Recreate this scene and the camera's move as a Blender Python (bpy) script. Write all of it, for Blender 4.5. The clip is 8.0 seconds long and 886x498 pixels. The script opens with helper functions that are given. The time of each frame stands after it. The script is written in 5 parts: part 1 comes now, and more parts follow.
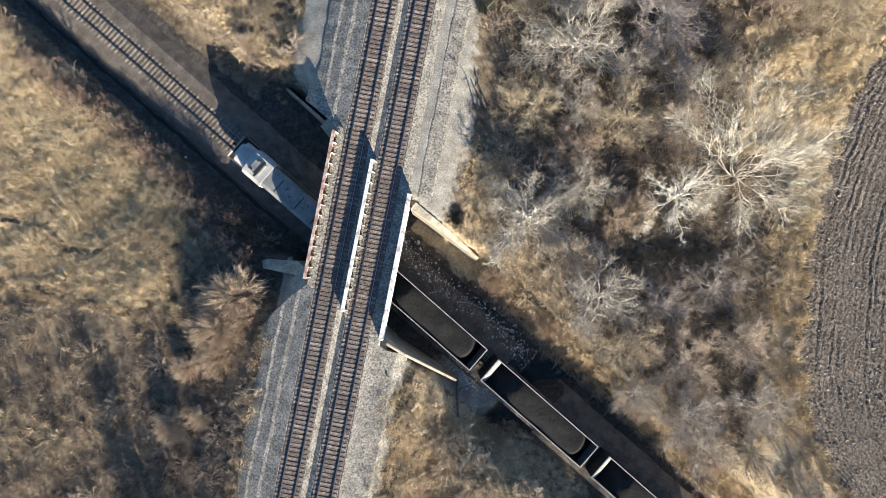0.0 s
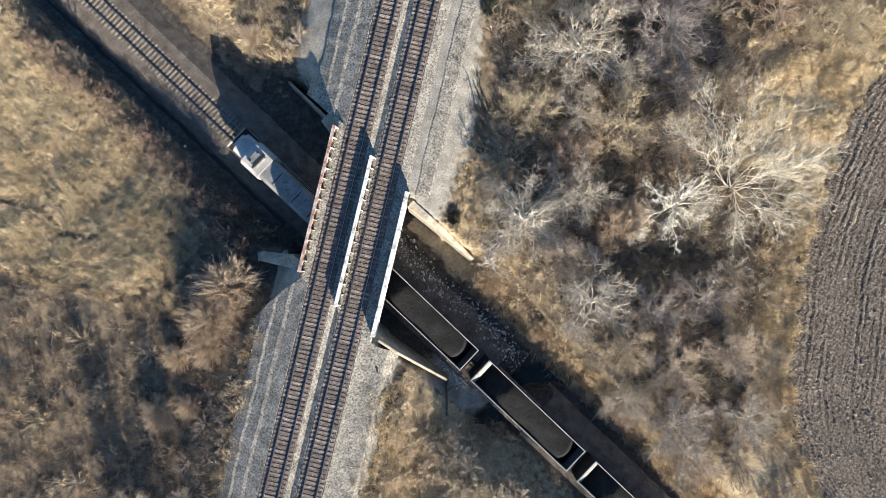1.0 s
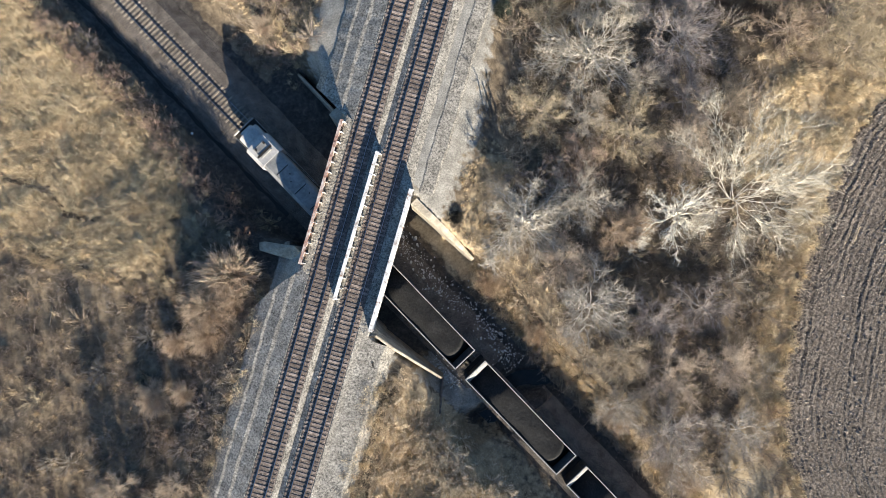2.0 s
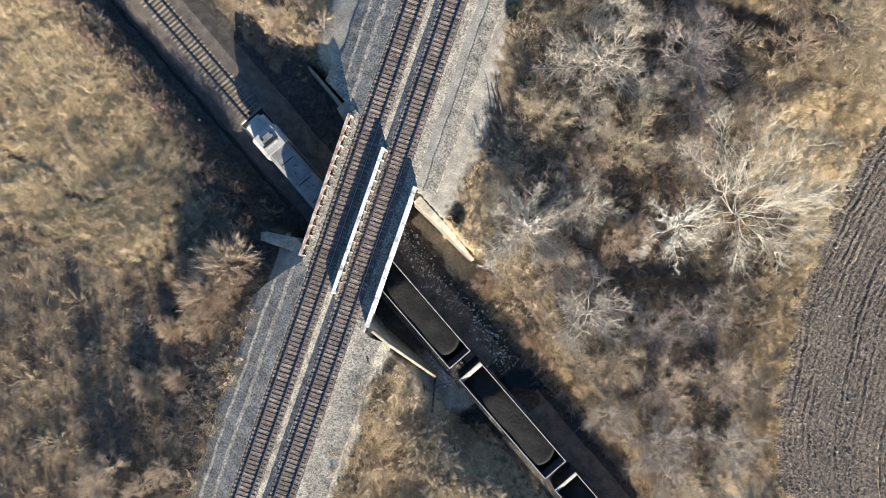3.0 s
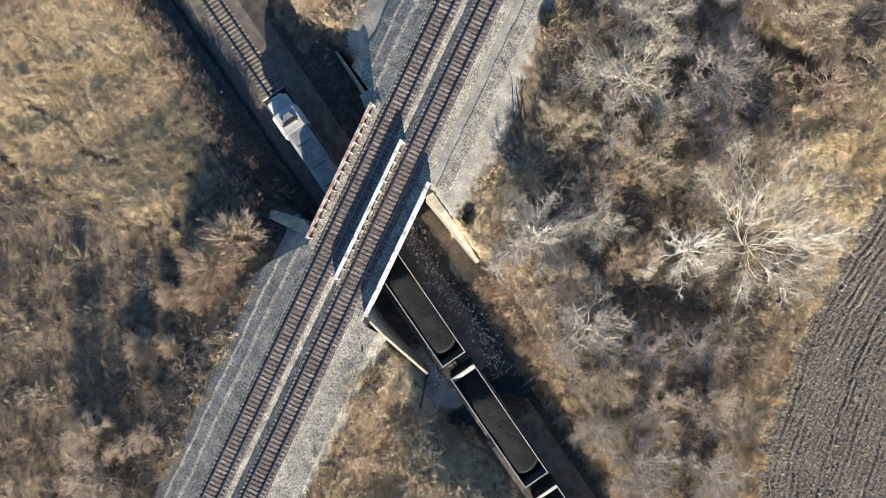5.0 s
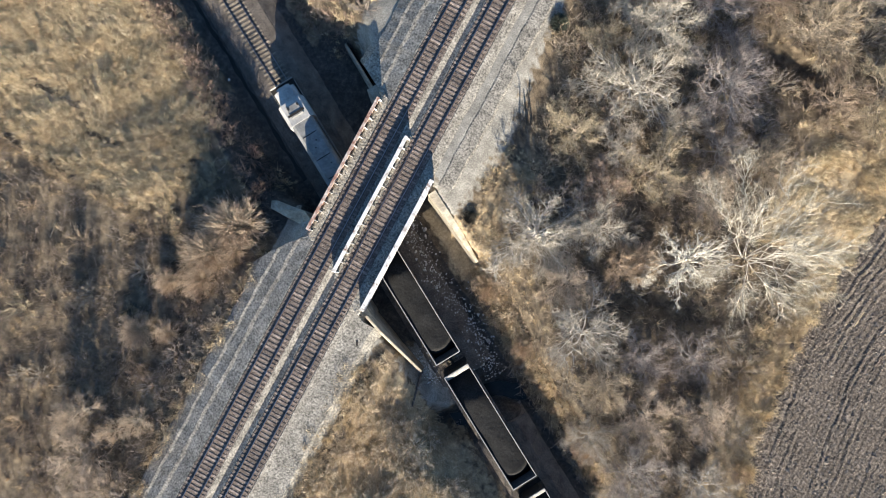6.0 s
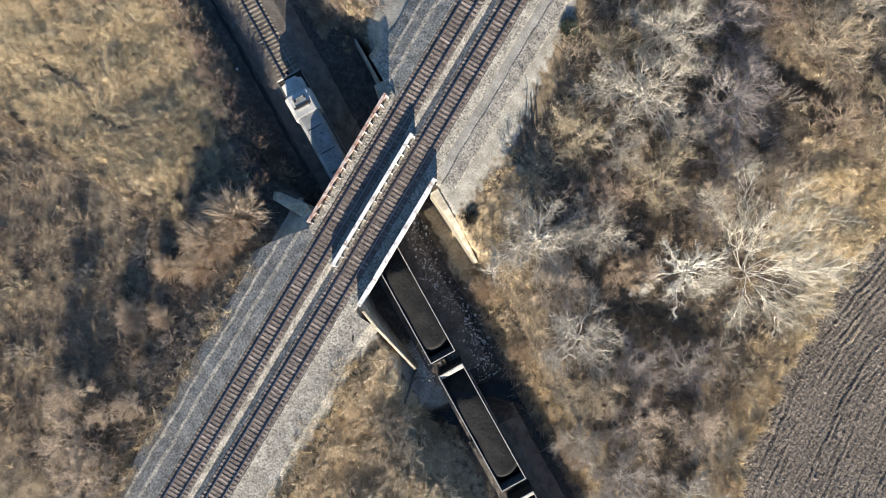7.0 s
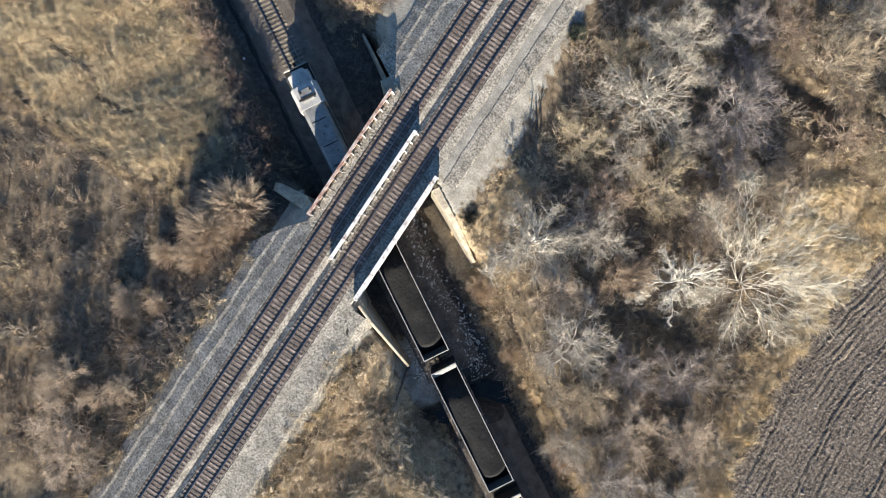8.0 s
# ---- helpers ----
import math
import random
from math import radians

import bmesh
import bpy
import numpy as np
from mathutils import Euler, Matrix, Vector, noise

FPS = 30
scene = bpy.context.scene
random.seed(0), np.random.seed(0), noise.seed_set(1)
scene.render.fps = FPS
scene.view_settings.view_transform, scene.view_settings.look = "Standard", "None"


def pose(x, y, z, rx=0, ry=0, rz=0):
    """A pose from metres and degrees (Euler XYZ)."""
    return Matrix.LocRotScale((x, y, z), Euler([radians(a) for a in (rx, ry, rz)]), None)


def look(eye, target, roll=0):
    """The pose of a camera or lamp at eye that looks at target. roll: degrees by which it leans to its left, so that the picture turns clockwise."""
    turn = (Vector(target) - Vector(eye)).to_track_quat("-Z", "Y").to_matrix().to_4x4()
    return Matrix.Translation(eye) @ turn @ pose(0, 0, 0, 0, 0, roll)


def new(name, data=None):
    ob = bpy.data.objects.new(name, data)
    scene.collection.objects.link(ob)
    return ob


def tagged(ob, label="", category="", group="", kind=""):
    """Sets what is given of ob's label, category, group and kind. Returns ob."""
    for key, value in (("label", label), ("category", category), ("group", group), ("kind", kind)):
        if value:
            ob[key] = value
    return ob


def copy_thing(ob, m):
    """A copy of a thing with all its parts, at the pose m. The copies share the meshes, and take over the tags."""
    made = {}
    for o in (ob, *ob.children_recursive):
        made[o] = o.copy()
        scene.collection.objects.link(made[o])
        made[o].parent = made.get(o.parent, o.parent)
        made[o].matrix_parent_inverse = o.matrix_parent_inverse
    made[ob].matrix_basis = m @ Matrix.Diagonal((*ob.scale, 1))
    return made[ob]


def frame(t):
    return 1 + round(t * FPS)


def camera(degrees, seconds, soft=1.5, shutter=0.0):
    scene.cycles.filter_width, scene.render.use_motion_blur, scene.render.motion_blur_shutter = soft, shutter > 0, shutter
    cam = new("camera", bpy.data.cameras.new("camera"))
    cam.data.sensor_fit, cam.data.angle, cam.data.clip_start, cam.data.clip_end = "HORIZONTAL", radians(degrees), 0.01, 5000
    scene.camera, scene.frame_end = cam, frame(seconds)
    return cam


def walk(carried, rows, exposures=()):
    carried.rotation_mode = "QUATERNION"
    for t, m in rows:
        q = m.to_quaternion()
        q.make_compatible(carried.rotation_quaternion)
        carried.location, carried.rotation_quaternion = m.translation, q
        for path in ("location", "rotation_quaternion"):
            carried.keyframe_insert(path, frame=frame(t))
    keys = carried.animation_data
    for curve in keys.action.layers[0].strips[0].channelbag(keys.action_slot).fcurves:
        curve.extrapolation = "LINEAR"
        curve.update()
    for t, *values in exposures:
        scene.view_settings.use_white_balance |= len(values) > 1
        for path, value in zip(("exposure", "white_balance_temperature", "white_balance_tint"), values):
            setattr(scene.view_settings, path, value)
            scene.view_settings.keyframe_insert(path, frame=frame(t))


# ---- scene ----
# A skewed plate-girder railway bridge over a lower line with a coal train, seen from above.
# World: y runs along the upper tracks, x to their east side, z = 0 is the upper rail head.
cam = camera(63.0, 8.0, soft=0.8)
walk(cam, [
    (0.0, pose(9.308, 0.140, 76.394, 0.169, 0.153, 11.200)),
    (0.5, pose(9.310, 0.024, 76.467, 0.230, -0.095, 12.381)),
    (1.0, pose(9.336, 0.054, 76.571, 0.173, -0.212, 13.484)),
    (1.5, pose(9.279, 0.027, 76.740, 0.122, -0.214, 14.802)),
    (3.0, pose(9.177, -0.128, 76.974, 0.080, -0.232, 19.136)),
    (3.5, pose(9.118, -0.072, 77.000, 0.000, 0.000, 20.800)),
    (4.0, pose(9.075, -0.107, 77.012, -0.041, 0.153, 22.443)),
    (4.5, pose(8.988, -0.178, 76.945, -0.045, 0.136, 24.051)),
    (6.0, pose(9.076, -0.434, 76.819, -0.024, 0.083, 28.372)),
    (6.5, pose(9.148, -0.515, 76.827, 0.005, 0.109, 29.704)),
    (7.0, pose(9.110, -0.430, 76.898, -0.098, 0.097, 30.993)),
    (7.5, pose(9.115, -0.617, 76.891, -0.053, -0.005, 32.312)),
    (8.0, pose(9.128, -0.705, 76.952, -0.044, -0.121, 33.628)),
], exposures=((0.0, 1.4, 6380, 10), (8.0, 1.4, 6380, 10)))

# ---------------------------------------------------------------- light
SUN_AZ = 147.7      # degrees from +y towards +x
SUN_EL = 18.5
world = bpy.data.worlds.new("sky")
scene.world = world
world.use_nodes = True
wn = world.node_tree.nodes
sky = wn.new("ShaderNodeTexSky")
sky.sky_type = "NISHITA"
sky.sun_disc = False
sky.sun_elevation = radians(SUN_EL)
sky.sun_rotation = radians(SUN_AZ)
sky.dust_density = 0.3
sky.ozone_density = 3.0
wn["Background"].inputs["Strength"].default_value = 0.076
clear = wn.new("ShaderNodeHueSaturation")
clear.inputs["Saturation"].default_value = 1.12
world.node_tree.links.new(sky.outputs[0], clear.inputs["Color"])
world.node_tree.links.new(clear.outputs[0], wn["Background"].inputs["Color"])
sun_data = bpy.data.lights.new("sun", "SUN")
sun_data.energy = 5.0
sun_data.angle = radians(0.5)
sun_data.color = (1.0, 0.885, 0.715)
sun = new("sun", sun_data)
sun_dir = Vector((math.sin(radians(SUN_AZ)) * math.cos(radians(SUN_EL)),
                  math.cos(radians(SUN_AZ)) * math.cos(radians(SUN_EL)), math.sin(radians(SUN_EL))))
sun.matrix_world = look(sun_dir * 300, (0, 0, 0))


# ---------------------------------------------------------------- materials
def material(name, colours, scale=1.0, rough=0.85, metal=0.0, bump=0.0, bump_scale=None, detail=6.0,
             tint=0.0, per="object", fine=None, spec=0.3):
    """Noise-driven colours in object-independent metres; tint: random brightness per object or island."""
    m = bpy.data.materials.new(name)
    m.use_nodes = True
    nt = m.node_tree
    n, ln = nt.nodes, nt.links
    bsdf = n["Principled BSDF"]
    bsdf.inputs["Roughness"].default_value = rough
    bsdf.inputs["Metallic"].default_value = metal
    bsdf.inputs["Specular IOR Level"].default_value = spec
    geo = n.new("ShaderNodeNewGeometry")
    noi = n.new("ShaderNodeTexNoise")
    noi.inputs["Scale"].default_value = scale
    noi.inputs["Detail"].default_value = detail
    noi.inputs["Roughness"].default_value = 0.65
    ln.new(geo.outputs["Position"], noi.inputs["Vector"])
    ramp = n.new("ShaderNodeValToRGB")
    els = ramp.color_ramp.elements
    while len(els) < len(colours):
        els.new(0.5)
    for i, c in enumerate(colours):
        els[i].position = 0.32 + 0.36 * i / max(1, len(colours) - 1)
        els[i].color = (*c, 1)
    ln.new(noi.outputs["Fac"], ramp.inputs["Fac"])
    col = ramp.outputs["Color"]
    if fine:
        f = n.new("ShaderNodeTexNoise")
        f.inputs["Scale"].default_value = fine[0]
        f.inputs["Detail"].default_value = 4.0
        ln.new(geo.outputs["Position"], f.inputs["Vector"])
        mr = n.new("ShaderNodeMapRange")
        mr.inputs["From Min"].default_value, mr.inputs["From Max"].default_value = 0.3, 0.7
        mr.inputs["To Min"].default_value, mr.inputs["To Max"].default_value = 1 - fine[1], 1 + fine[1]
        ln.new(f.outputs["Fac"], mr.inputs["Value"])
        mx = n.new("ShaderNodeVectorMath")
        mx.operation = "SCALE"
        ln.new(col, mx.inputs[0])
        ln.new(mr.outputs[0], mx.inputs["Scale"])
        col = mx.outputs[0]
    if tint:
        if per == "object":
            src = n.new("ShaderNodeObjectInfo").outputs["Random"]
        elif per == "island":
            src = geo.outputs["Random Per Island"]
        else:
            a = n.new("ShaderNodeAttribute")
            a.attribute_name = per
            src = a.outputs["Fac"]
        mr = n.new("ShaderNodeMapRange")
        mr.inputs["To Min"].default_value, mr.inputs["To Max"].default_value = 1 - tint, 1 + tint
        ln.new(src, mr.inputs["Value"])
        mx = n.new("ShaderNodeVectorMath")
        mx.operation = "SCALE"
        ln.new(col, mx.inputs[0])
        ln.new(mr.outputs[0], mx.inputs["Scale"])
        col = mx.outputs[0]
    ln.new(col, bsdf.inputs["Base Color"])
    if bump:
        b = n.new("ShaderNodeBump")
        b.inputs["Strength"].default_value = bump
        b.inputs["Distance"].default_value = 0.05
        bn = n.new("ShaderNodeTexNoise")
        bn.inputs["Scale"].default_value = bump_scale or scale * 4
        bn.inputs["Detail"].default_value = 5.0
        ln.new(geo.outputs["Position"], bn.inputs["Vector"])
        ln.new(bn.outputs["Fac"], b.inputs["Height"])
        ln.new(b.outputs["Normal"], bsdf.inputs["Normal"])
    return m


def mask_mix(m, attribute, colours, scale, fine=None):
    """Lays a second set of colours over m's base colour where a mesh attribute asks for it."""
    nt = m.node_tree
    n, ln = nt.nodes, nt.links
    bsdf = n["Principled BSDF"]
    old = bsdf.inputs["Base Color"].links[0].from_socket
    geo = n.new("ShaderNodeNewGeometry")
    noi = n.new("ShaderNodeTexNoise")
    noi.inputs["Scale"].default_value = scale
    noi.inputs["Detail"].default_value = 8.0
    noi.inputs["Roughness"].default_value = 0.75
    ln.new(geo.outputs["Position"], noi.inputs["Vector"])
    ramp = n.new("ShaderNodeValToRGB")
    els = ramp.color_ramp.elements
    while len(els) < len(colours):
        els.new(0.5)
    for i, c in enumerate(colours):
        els[i].position = 0.32 + 0.36 * i / max(1, len(colours) - 1)
        els[i].color = (*c, 1)
    ln.new(noi.outputs["Fac"], ramp.inputs["Fac"])
    a = n.new("ShaderNodeAttribute")
    a.attribute_name = attribute
    edge = n.new("ShaderNodeTexNoise")
    edge.inputs["Scale"].default_value = 1.3
    edge.inputs["Detail"].default_value = 8.0
    ln.new(geo.outputs["Position"], edge.inputs["Vector"])
    add = n.new("ShaderNodeMath")
    add.operation = "ADD"
    ln.new(a.outputs["Fac"], add.inputs[0])
    ln.new(edge.outputs["Fac"], add.inputs[1])
    mr = n.new("ShaderNodeMapRange")
    mr.inputs["From Min"].default_value, mr.inputs["From Max"].default_value = 0.92, 1.12
    ln.new(add.outputs[0], mr.inputs["Value"])
    mix = n.new("ShaderNodeMix")
    mix.data_type = "RGBA"
    ln.new(mr.outputs[0], mix.inputs["Factor"])
    ln.new(old, mix.inputs["A"])
    ln.new(ramp.outputs["Color"], mix.inputs["B"])
    out = mix.outputs["Result"]
    if fine:
        f = n.new("ShaderNodeTexNoise")
        f.inputs["Scale"].default_value = fine[0]
        f.inputs["Detail"].default_value = 5.0
        ln.new(geo.outputs["Position"], f.inputs["Vector"])
        fr = n.new("ShaderNodeMapRange")
        fr.inputs["From Min"].default_value, fr.inputs["From Max"].default_value = 0.3, 0.7
        fr.inputs["To Min"].default_value, fr.inputs["To Max"].default_value = 1 - fine[1], 1 + fine[1]
        ln.new(f.outputs["Fac"], fr.inputs["Value"])
        mx = n.new("ShaderNodeVectorMath")
        mx.operation = "SCALE"
        ln.new(out, mx.inputs[0])
        ln.new(fr.outputs[0], mx.inputs["Scale"])
        out = mx.outputs[0]
    ln.new(out, bsdf.inputs["Base Color"])


M_GROUND = material("leaf_litter_soil", [(0.06, 0.047, 0.034), (0.15, 0.117, 0.08), (0.25, 0.20, 0.135)], 0.9, 0.95,
                    bump=0.9, bump_scale=9.0, fine=(14.0, 0.5))
mask_mix(M_GROUND, "grass", [(0.25, 0.188, 0.115), (0.42, 0.33, 0.21), (0.54, 0.44, 0.29)], 3.0)
# mud of the cutting's floor, its dark colour also painted as bank shade
mask_mix(M_GROUND, "mud_shade", [(0.03, 0.027, 0.025), (0.064, 0.057, 0.051), (0.12, 0.106, 0.09)], 2.2)
mask_mix(M_GROUND, "gravel", [(0.14, 0.134, 0.118), (0.285, 0.27, 0.236), (0.44, 0.418, 0.366)], 6.5, fine=(0.7, 0.3))
M_BALLAST = material("ballast_stone", [(0.075, 0.072, 0.064), (0.24, 0.225, 0.197), (0.41, 0.383, 0.335)], 5.0, 0.9,
                     bump=1.0, bump_scale=7.5, fine=(0.8, 0.32), detail=3.0)
M_CRIB = material("soiled_ballast", [(0.055, 0.045, 0.039), (0.13, 0.107, 0.092), (0.26, 0.222, 0.195)], 5.5, 0.92, bump=0.8, bump_scale=11.0, detail=3.0)
M_BALLAST_LOW = material("dirty_ballast", [(0.052, 0.045, 0.04), (0.138, 0.118, 0.099), (0.24, 0.208, 0.173)], 8.0, 0.92,
                         bump=1.0, bump_scale=11.0, fine=(0.9, 0.35))
M_RAIL = material("rail_steel", [(0.06, 0.042, 0.034), (0.10, 0.072, 0.058)], 3.0, 0.7, 0.2)
M_RAIL_TOP = material("worn_rail_head", [(0.34, 0.33, 0.33), (0.45, 0.44, 0.44)], 2.0, 0.28, 1.0)
M_TIE = material("creosoted_timber", [(0.09, 0.069, 0.059), (0.19, 0.154, 0.134), (0.33, 0.275, 0.24)], 2.3, 0.9,
                 bump=0.5, bump_scale=14.0, tint=0.38)
M_TIE_GREY = material("weathered_timber", [(0.12, 0.10, 0.075), (0.24, 0.205, 0.16), (0.36, 0.31, 0.24)], 2.3, 0.9,
                      bump=0.5, bump_scale=14.0, tint=0.25)
M_CONCRETE = material("weathered_concrete", [(0.21, 0.185, 0.145), (0.36, 0.32, 0.255), (0.47, 0.43, 0.35)], 0.9, 0.9,
                      bump=0.35, bump_scale=7.0, fine=(6.0, 0.18))
M_GIRDER = material("faded_paint_steel", [(0.23, 0.13, 0.085), (0.62, 0.61, 0.58), (0.74, 0.73, 0.71), (0.70, 0.69, 0.66)], 1.6, 0.6, fine=(9.0, 0.1))
M_GIRDER_RUST = material("rusted_steel", [(0.17, 0.085, 0.062), (0.31, 0.185, 0.145), (0.50, 0.41, 0.36), (0.66, 0.63, 0.59)], 1.4, 0.75, fine=(9.0, 0.2))
M_COAL = material("coal", [(0.010, 0.010, 0.010), (0.018, 0.018, 0.0178), (0.03, 0.0298, 0.029)], 7.0, 1.0,
                  bump=0.25, bump_scale=12.0, fine=(0.7, 0.3))
M_CAR = material("dusty_car_steel", [(0.03, 0.03, 0.031), (0.06, 0.059, 0.057)], 1.5, 0.6, 0.2, fine=(6.0, 0.25))
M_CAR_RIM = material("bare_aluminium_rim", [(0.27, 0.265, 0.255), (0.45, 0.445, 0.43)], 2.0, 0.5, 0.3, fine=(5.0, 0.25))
M_LOCO = material("grey_locomotive_paint", [(0.30, 0.30, 0.295), (0.42, 0.415, 0.405), (0.50, 0.49, 0.475)], 0.8, 0.5, fine=(4.0, 0.12))
# the cab's grey made darker, painting the shade that lies on the hood
M_LOCO_SHADED = material("shade_darkened_grey_paint", [(0.15, 0.153, 0.152), (0.215, 0.218, 0.215), (0.27, 0.272, 0.268)], 0.7, 0.55, fine=(3.0, 0.15))
M_GRILLE = material("radiator_mesh", [(0.13, 0.13, 0.125), (0.24, 0.235, 0.225)], 2.5, 0.6, 0.3, fine=(18.0, 0.3))
M_LOCO_SIDE = material("yellow_locomotive_paint", [(0.55, 0.30, 0.02), (0.75, 0.45, 0.035)], 1.2, 0.45)
M_DARK = material("dark_underframe", [(0.018, 0.017, 0.016), (0.045, 0.041, 0.037)], 2.0, 0.7, 0.3)
M_GLASS = material("dark_window_glass", [(0.012, 0.014, 0.016), (0.02, 0.022, 0.025)], 1.0, 0.08, spec=0.6)
M_FIELD = material("ploughed_soil", [(0.031, 0.025, 0.02), (0.12, 0.099, 0.08), (0.29, 0.245, 0.2)], 3.4, 0.95,
                   bump=1.0, bump_scale=9.0, fine=(0.35, 0.22))
M_CLOD = material("dry_clod", [(0.12, 0.1, 0.08), (0.21, 0.175, 0.142), (0.33, 0.28, 0.232)], 3.0, 0.95, tint=0.4, per="island")
M_WATER = material("ditch_water", [(0.012, 0.013, 0.011), (0.03, 0.027, 0.02)], 0.6, 0.2, spec=0.3, bump=0.15, bump_scale=3.0)
M_LIMESTONE = material("chalky_limestone", [(0.6, 0.59, 0.56), (0.8, 0.79, 0.76)], 5.0, 0.85)
M_STONE = material("pale_riprap_stone", [(0.36, 0.35, 0.33), (0.66, 0.65, 0.62)], 3.0, 0.85, tint=0.35, per="island")


# ---------------------------------------------------------------- mesh helpers
class Geo:
    """Collects plain solids into one mesh."""

    def __init__(self):
        self.v, self.f = [], []

    def add(self, verts, faces):
        k = len(self.v)
        self.v += [tuple(p) for p in verts]
        self.f += [tuple(i + k for i in f) for f in faces]
        return self

    def box(self, x0, x1, y0, y1, z0, z1, m=None, chamfer=0.0):
        c = chamfer
        if c:
            ring = lambda ax, ay, z: [(x0 + ax, y0 + ay, z), (x1 - ax, y0 + ay, z), (x1 - ax, y1 - ay, z), (x0 + ax, y1 - ay, z)]
            vs = ring(0, 0, z0) + ring(0, 0, z1 - c) + ring(c, c, z1)
            fs = [(3, 2, 1, 0), (8, 9, 10, 11)]
            for b in (0, 4):
                fs += [(b + i, b + (i + 1) % 4, b + 4 + (i + 1) % 4, b + 4 + i) for i in range(4)]
        else:
            vs = [(x0, y0, z0), (x1, y0, z0), (x1, y1, z0), (x0, y1, z0), (x0, y0, z1), (x1, y0, z1), (x1, y1, z1), (x0, y1, z1)]
            fs = [(3, 2, 1, 0), (4, 5, 6, 7), (0, 1, 5, 4), (1, 2, 6, 5), (2, 3, 7, 6), (3, 0, 4, 7)]
        if m is not None:
            vs = [m @ Vector(p) for p in vs]
        return self.add(vs, fs)

    def prism(self, outline, axis, a, b):
        """An outline of (p, q) pairs swept along axis from a to b; counter-clockwise seen from the axis' tip."""
        put = {"x": lambda p, q, t: (t, p, q), "y": lambda p, q, t: (q, t, p), "z": lambda p, q, t: (p, q, t)}[axis]
        n = len(outline)
        vs = [put(p, q, a) for p, q in outline] + [put(p, q, b) for p, q in outline]
        fs = [tuple(range(n - 1, -1, -1)), tuple(range(n, 2 * n))]
        fs += [(i, (i + 1) % n, n + (i + 1) % n, n + i) for i in range(n)]
        return self.add(vs, fs)

    def cyl(self, p0, p1, r0, r1=None, n=10):
        p0, p1 = Vector(p0), Vector(p1)
        r1 = r0 if r1 is None else r1
        w = (p1 - p0).normalized()
        a = w.orthogonal().normalized()
        b = w.cross(a)
        ring = lambda p, r: [p + (a * math.cos(6.28319 * i / n) + b * math.sin(6.28319 * i / n)) * r for i in range(n)]
        fs = [tuple(range(n - 1, -1, -1)), tuple(range(n, 2 * n))]
        fs += [(i, (i + 1) % n, n + (i + 1) % n, n + i) for i in range(n)]
        return self.add(ring(p0, r0) + ring(p1, r1), fs)

    def mesh(self, name, mat, smooth=False):
        me = bpy.data.meshes.new(name)
        me.from_pydata(self.v, [], self.f)
        for m in (mat if isinstance(mat, (list, tuple)) else (mat,)):
            me.materials.append(m)
        if smooth:
            me.shade_smooth()
        me.update()
        return me


def array_mesh(name, verts, tris, mat, attrs=None, smooth=False):
    """A mesh from numpy arrays of corners and triangles or quads."""
    me = bpy.data.meshes.new(name)
    k = tris.shape[1]
    me.vertices.add(len(verts))
    me.vertices.foreach_set("co", np.ascontiguousarray(verts, dtype=np.float32).ravel())
    me.loops.add(tris.size)
    me.loops.foreach_set("vertex_index", np.ascontiguousarray(tris, dtype=np.int32).ravel())
    me.polygons.add(len(tris))
    me.polygons.foreach_set("loop_start", np.arange(0, tris.size, k, dtype=np.int32))
    me.polygons.foreach_set("loop_total", np.full(len(tris), k, dtype=np.int32))
    me.polygons.foreach_set("use_smooth", np.full(len(tris), smooth))
    for key, val in (attrs or {}).items():
        a = me.attributes.new(key, "FLOAT", "POINT")
        a.data.foreach_set("value", np.ascontiguousarray(val, dtype=np.float32))
    me.materials.append(mat)
    me.update(calc_edges=True)
    me.validate()
    return me


def part(name, geo, mat, parent, label="", smooth=False):
    ob = new(name, geo.mesh(name, mat, smooth) if isinstance(geo, Geo) else geo)
    ob.parent = parent
    if label:
        tagged(ob, label)
    return ob


def empty(name, m=None):
    ob = new(name)
    ob.empty_display_size = 0.3
    if m is not None:
        ob.matrix_world = m
    return ob


# ---------------------------------------------------------------- the plan
# The lower line runs along s (to the south-east), u is the distance to its north-east side.
LOW_Y, LOW_DIR = -2.12, (math.cos(radians(-30)), math.sin(radians(-30)))
LOW_RAIL, LOW_GROUND, WOODS = -7.3, -7.75, -3.0
LOW = Matrix.Translation((0, LOW_Y, LOW_RAIL)) @ Matrix.Rotation(radians(-30), 4, "Z")


def su(x, y):
    return x * LOW_DIR[0] + (y - LOW_Y) * LOW_DIR[1], -x * LOW_DIR[1] + (y - LOW_Y) * LOW_DIR[0]


def xy(s, u):
    return s * LOW_DIR[0] - u * LOW_DIR[1], LOW_Y + s * LOW_DIR[1] + u * LOW_DIR[0]


def smooth(a, b, v):
    t = np.clip((v - a) / (b - a), 0, 1)
    return t * t * (3 - 2 * t)


def rolling(x, y):
    return (0.35 * np.sin(x * 0.11 + 1.3) * np.sin(y * 0.093 + 0.4) + 0.18 * np.sin(x * 0.31 + y * 0.22)
            + 0.10 * np.sin(x * 0.83 - y * 0.57 + 2.0) + 0.06 * np.sin(x * 1.7 + y * 1.9))


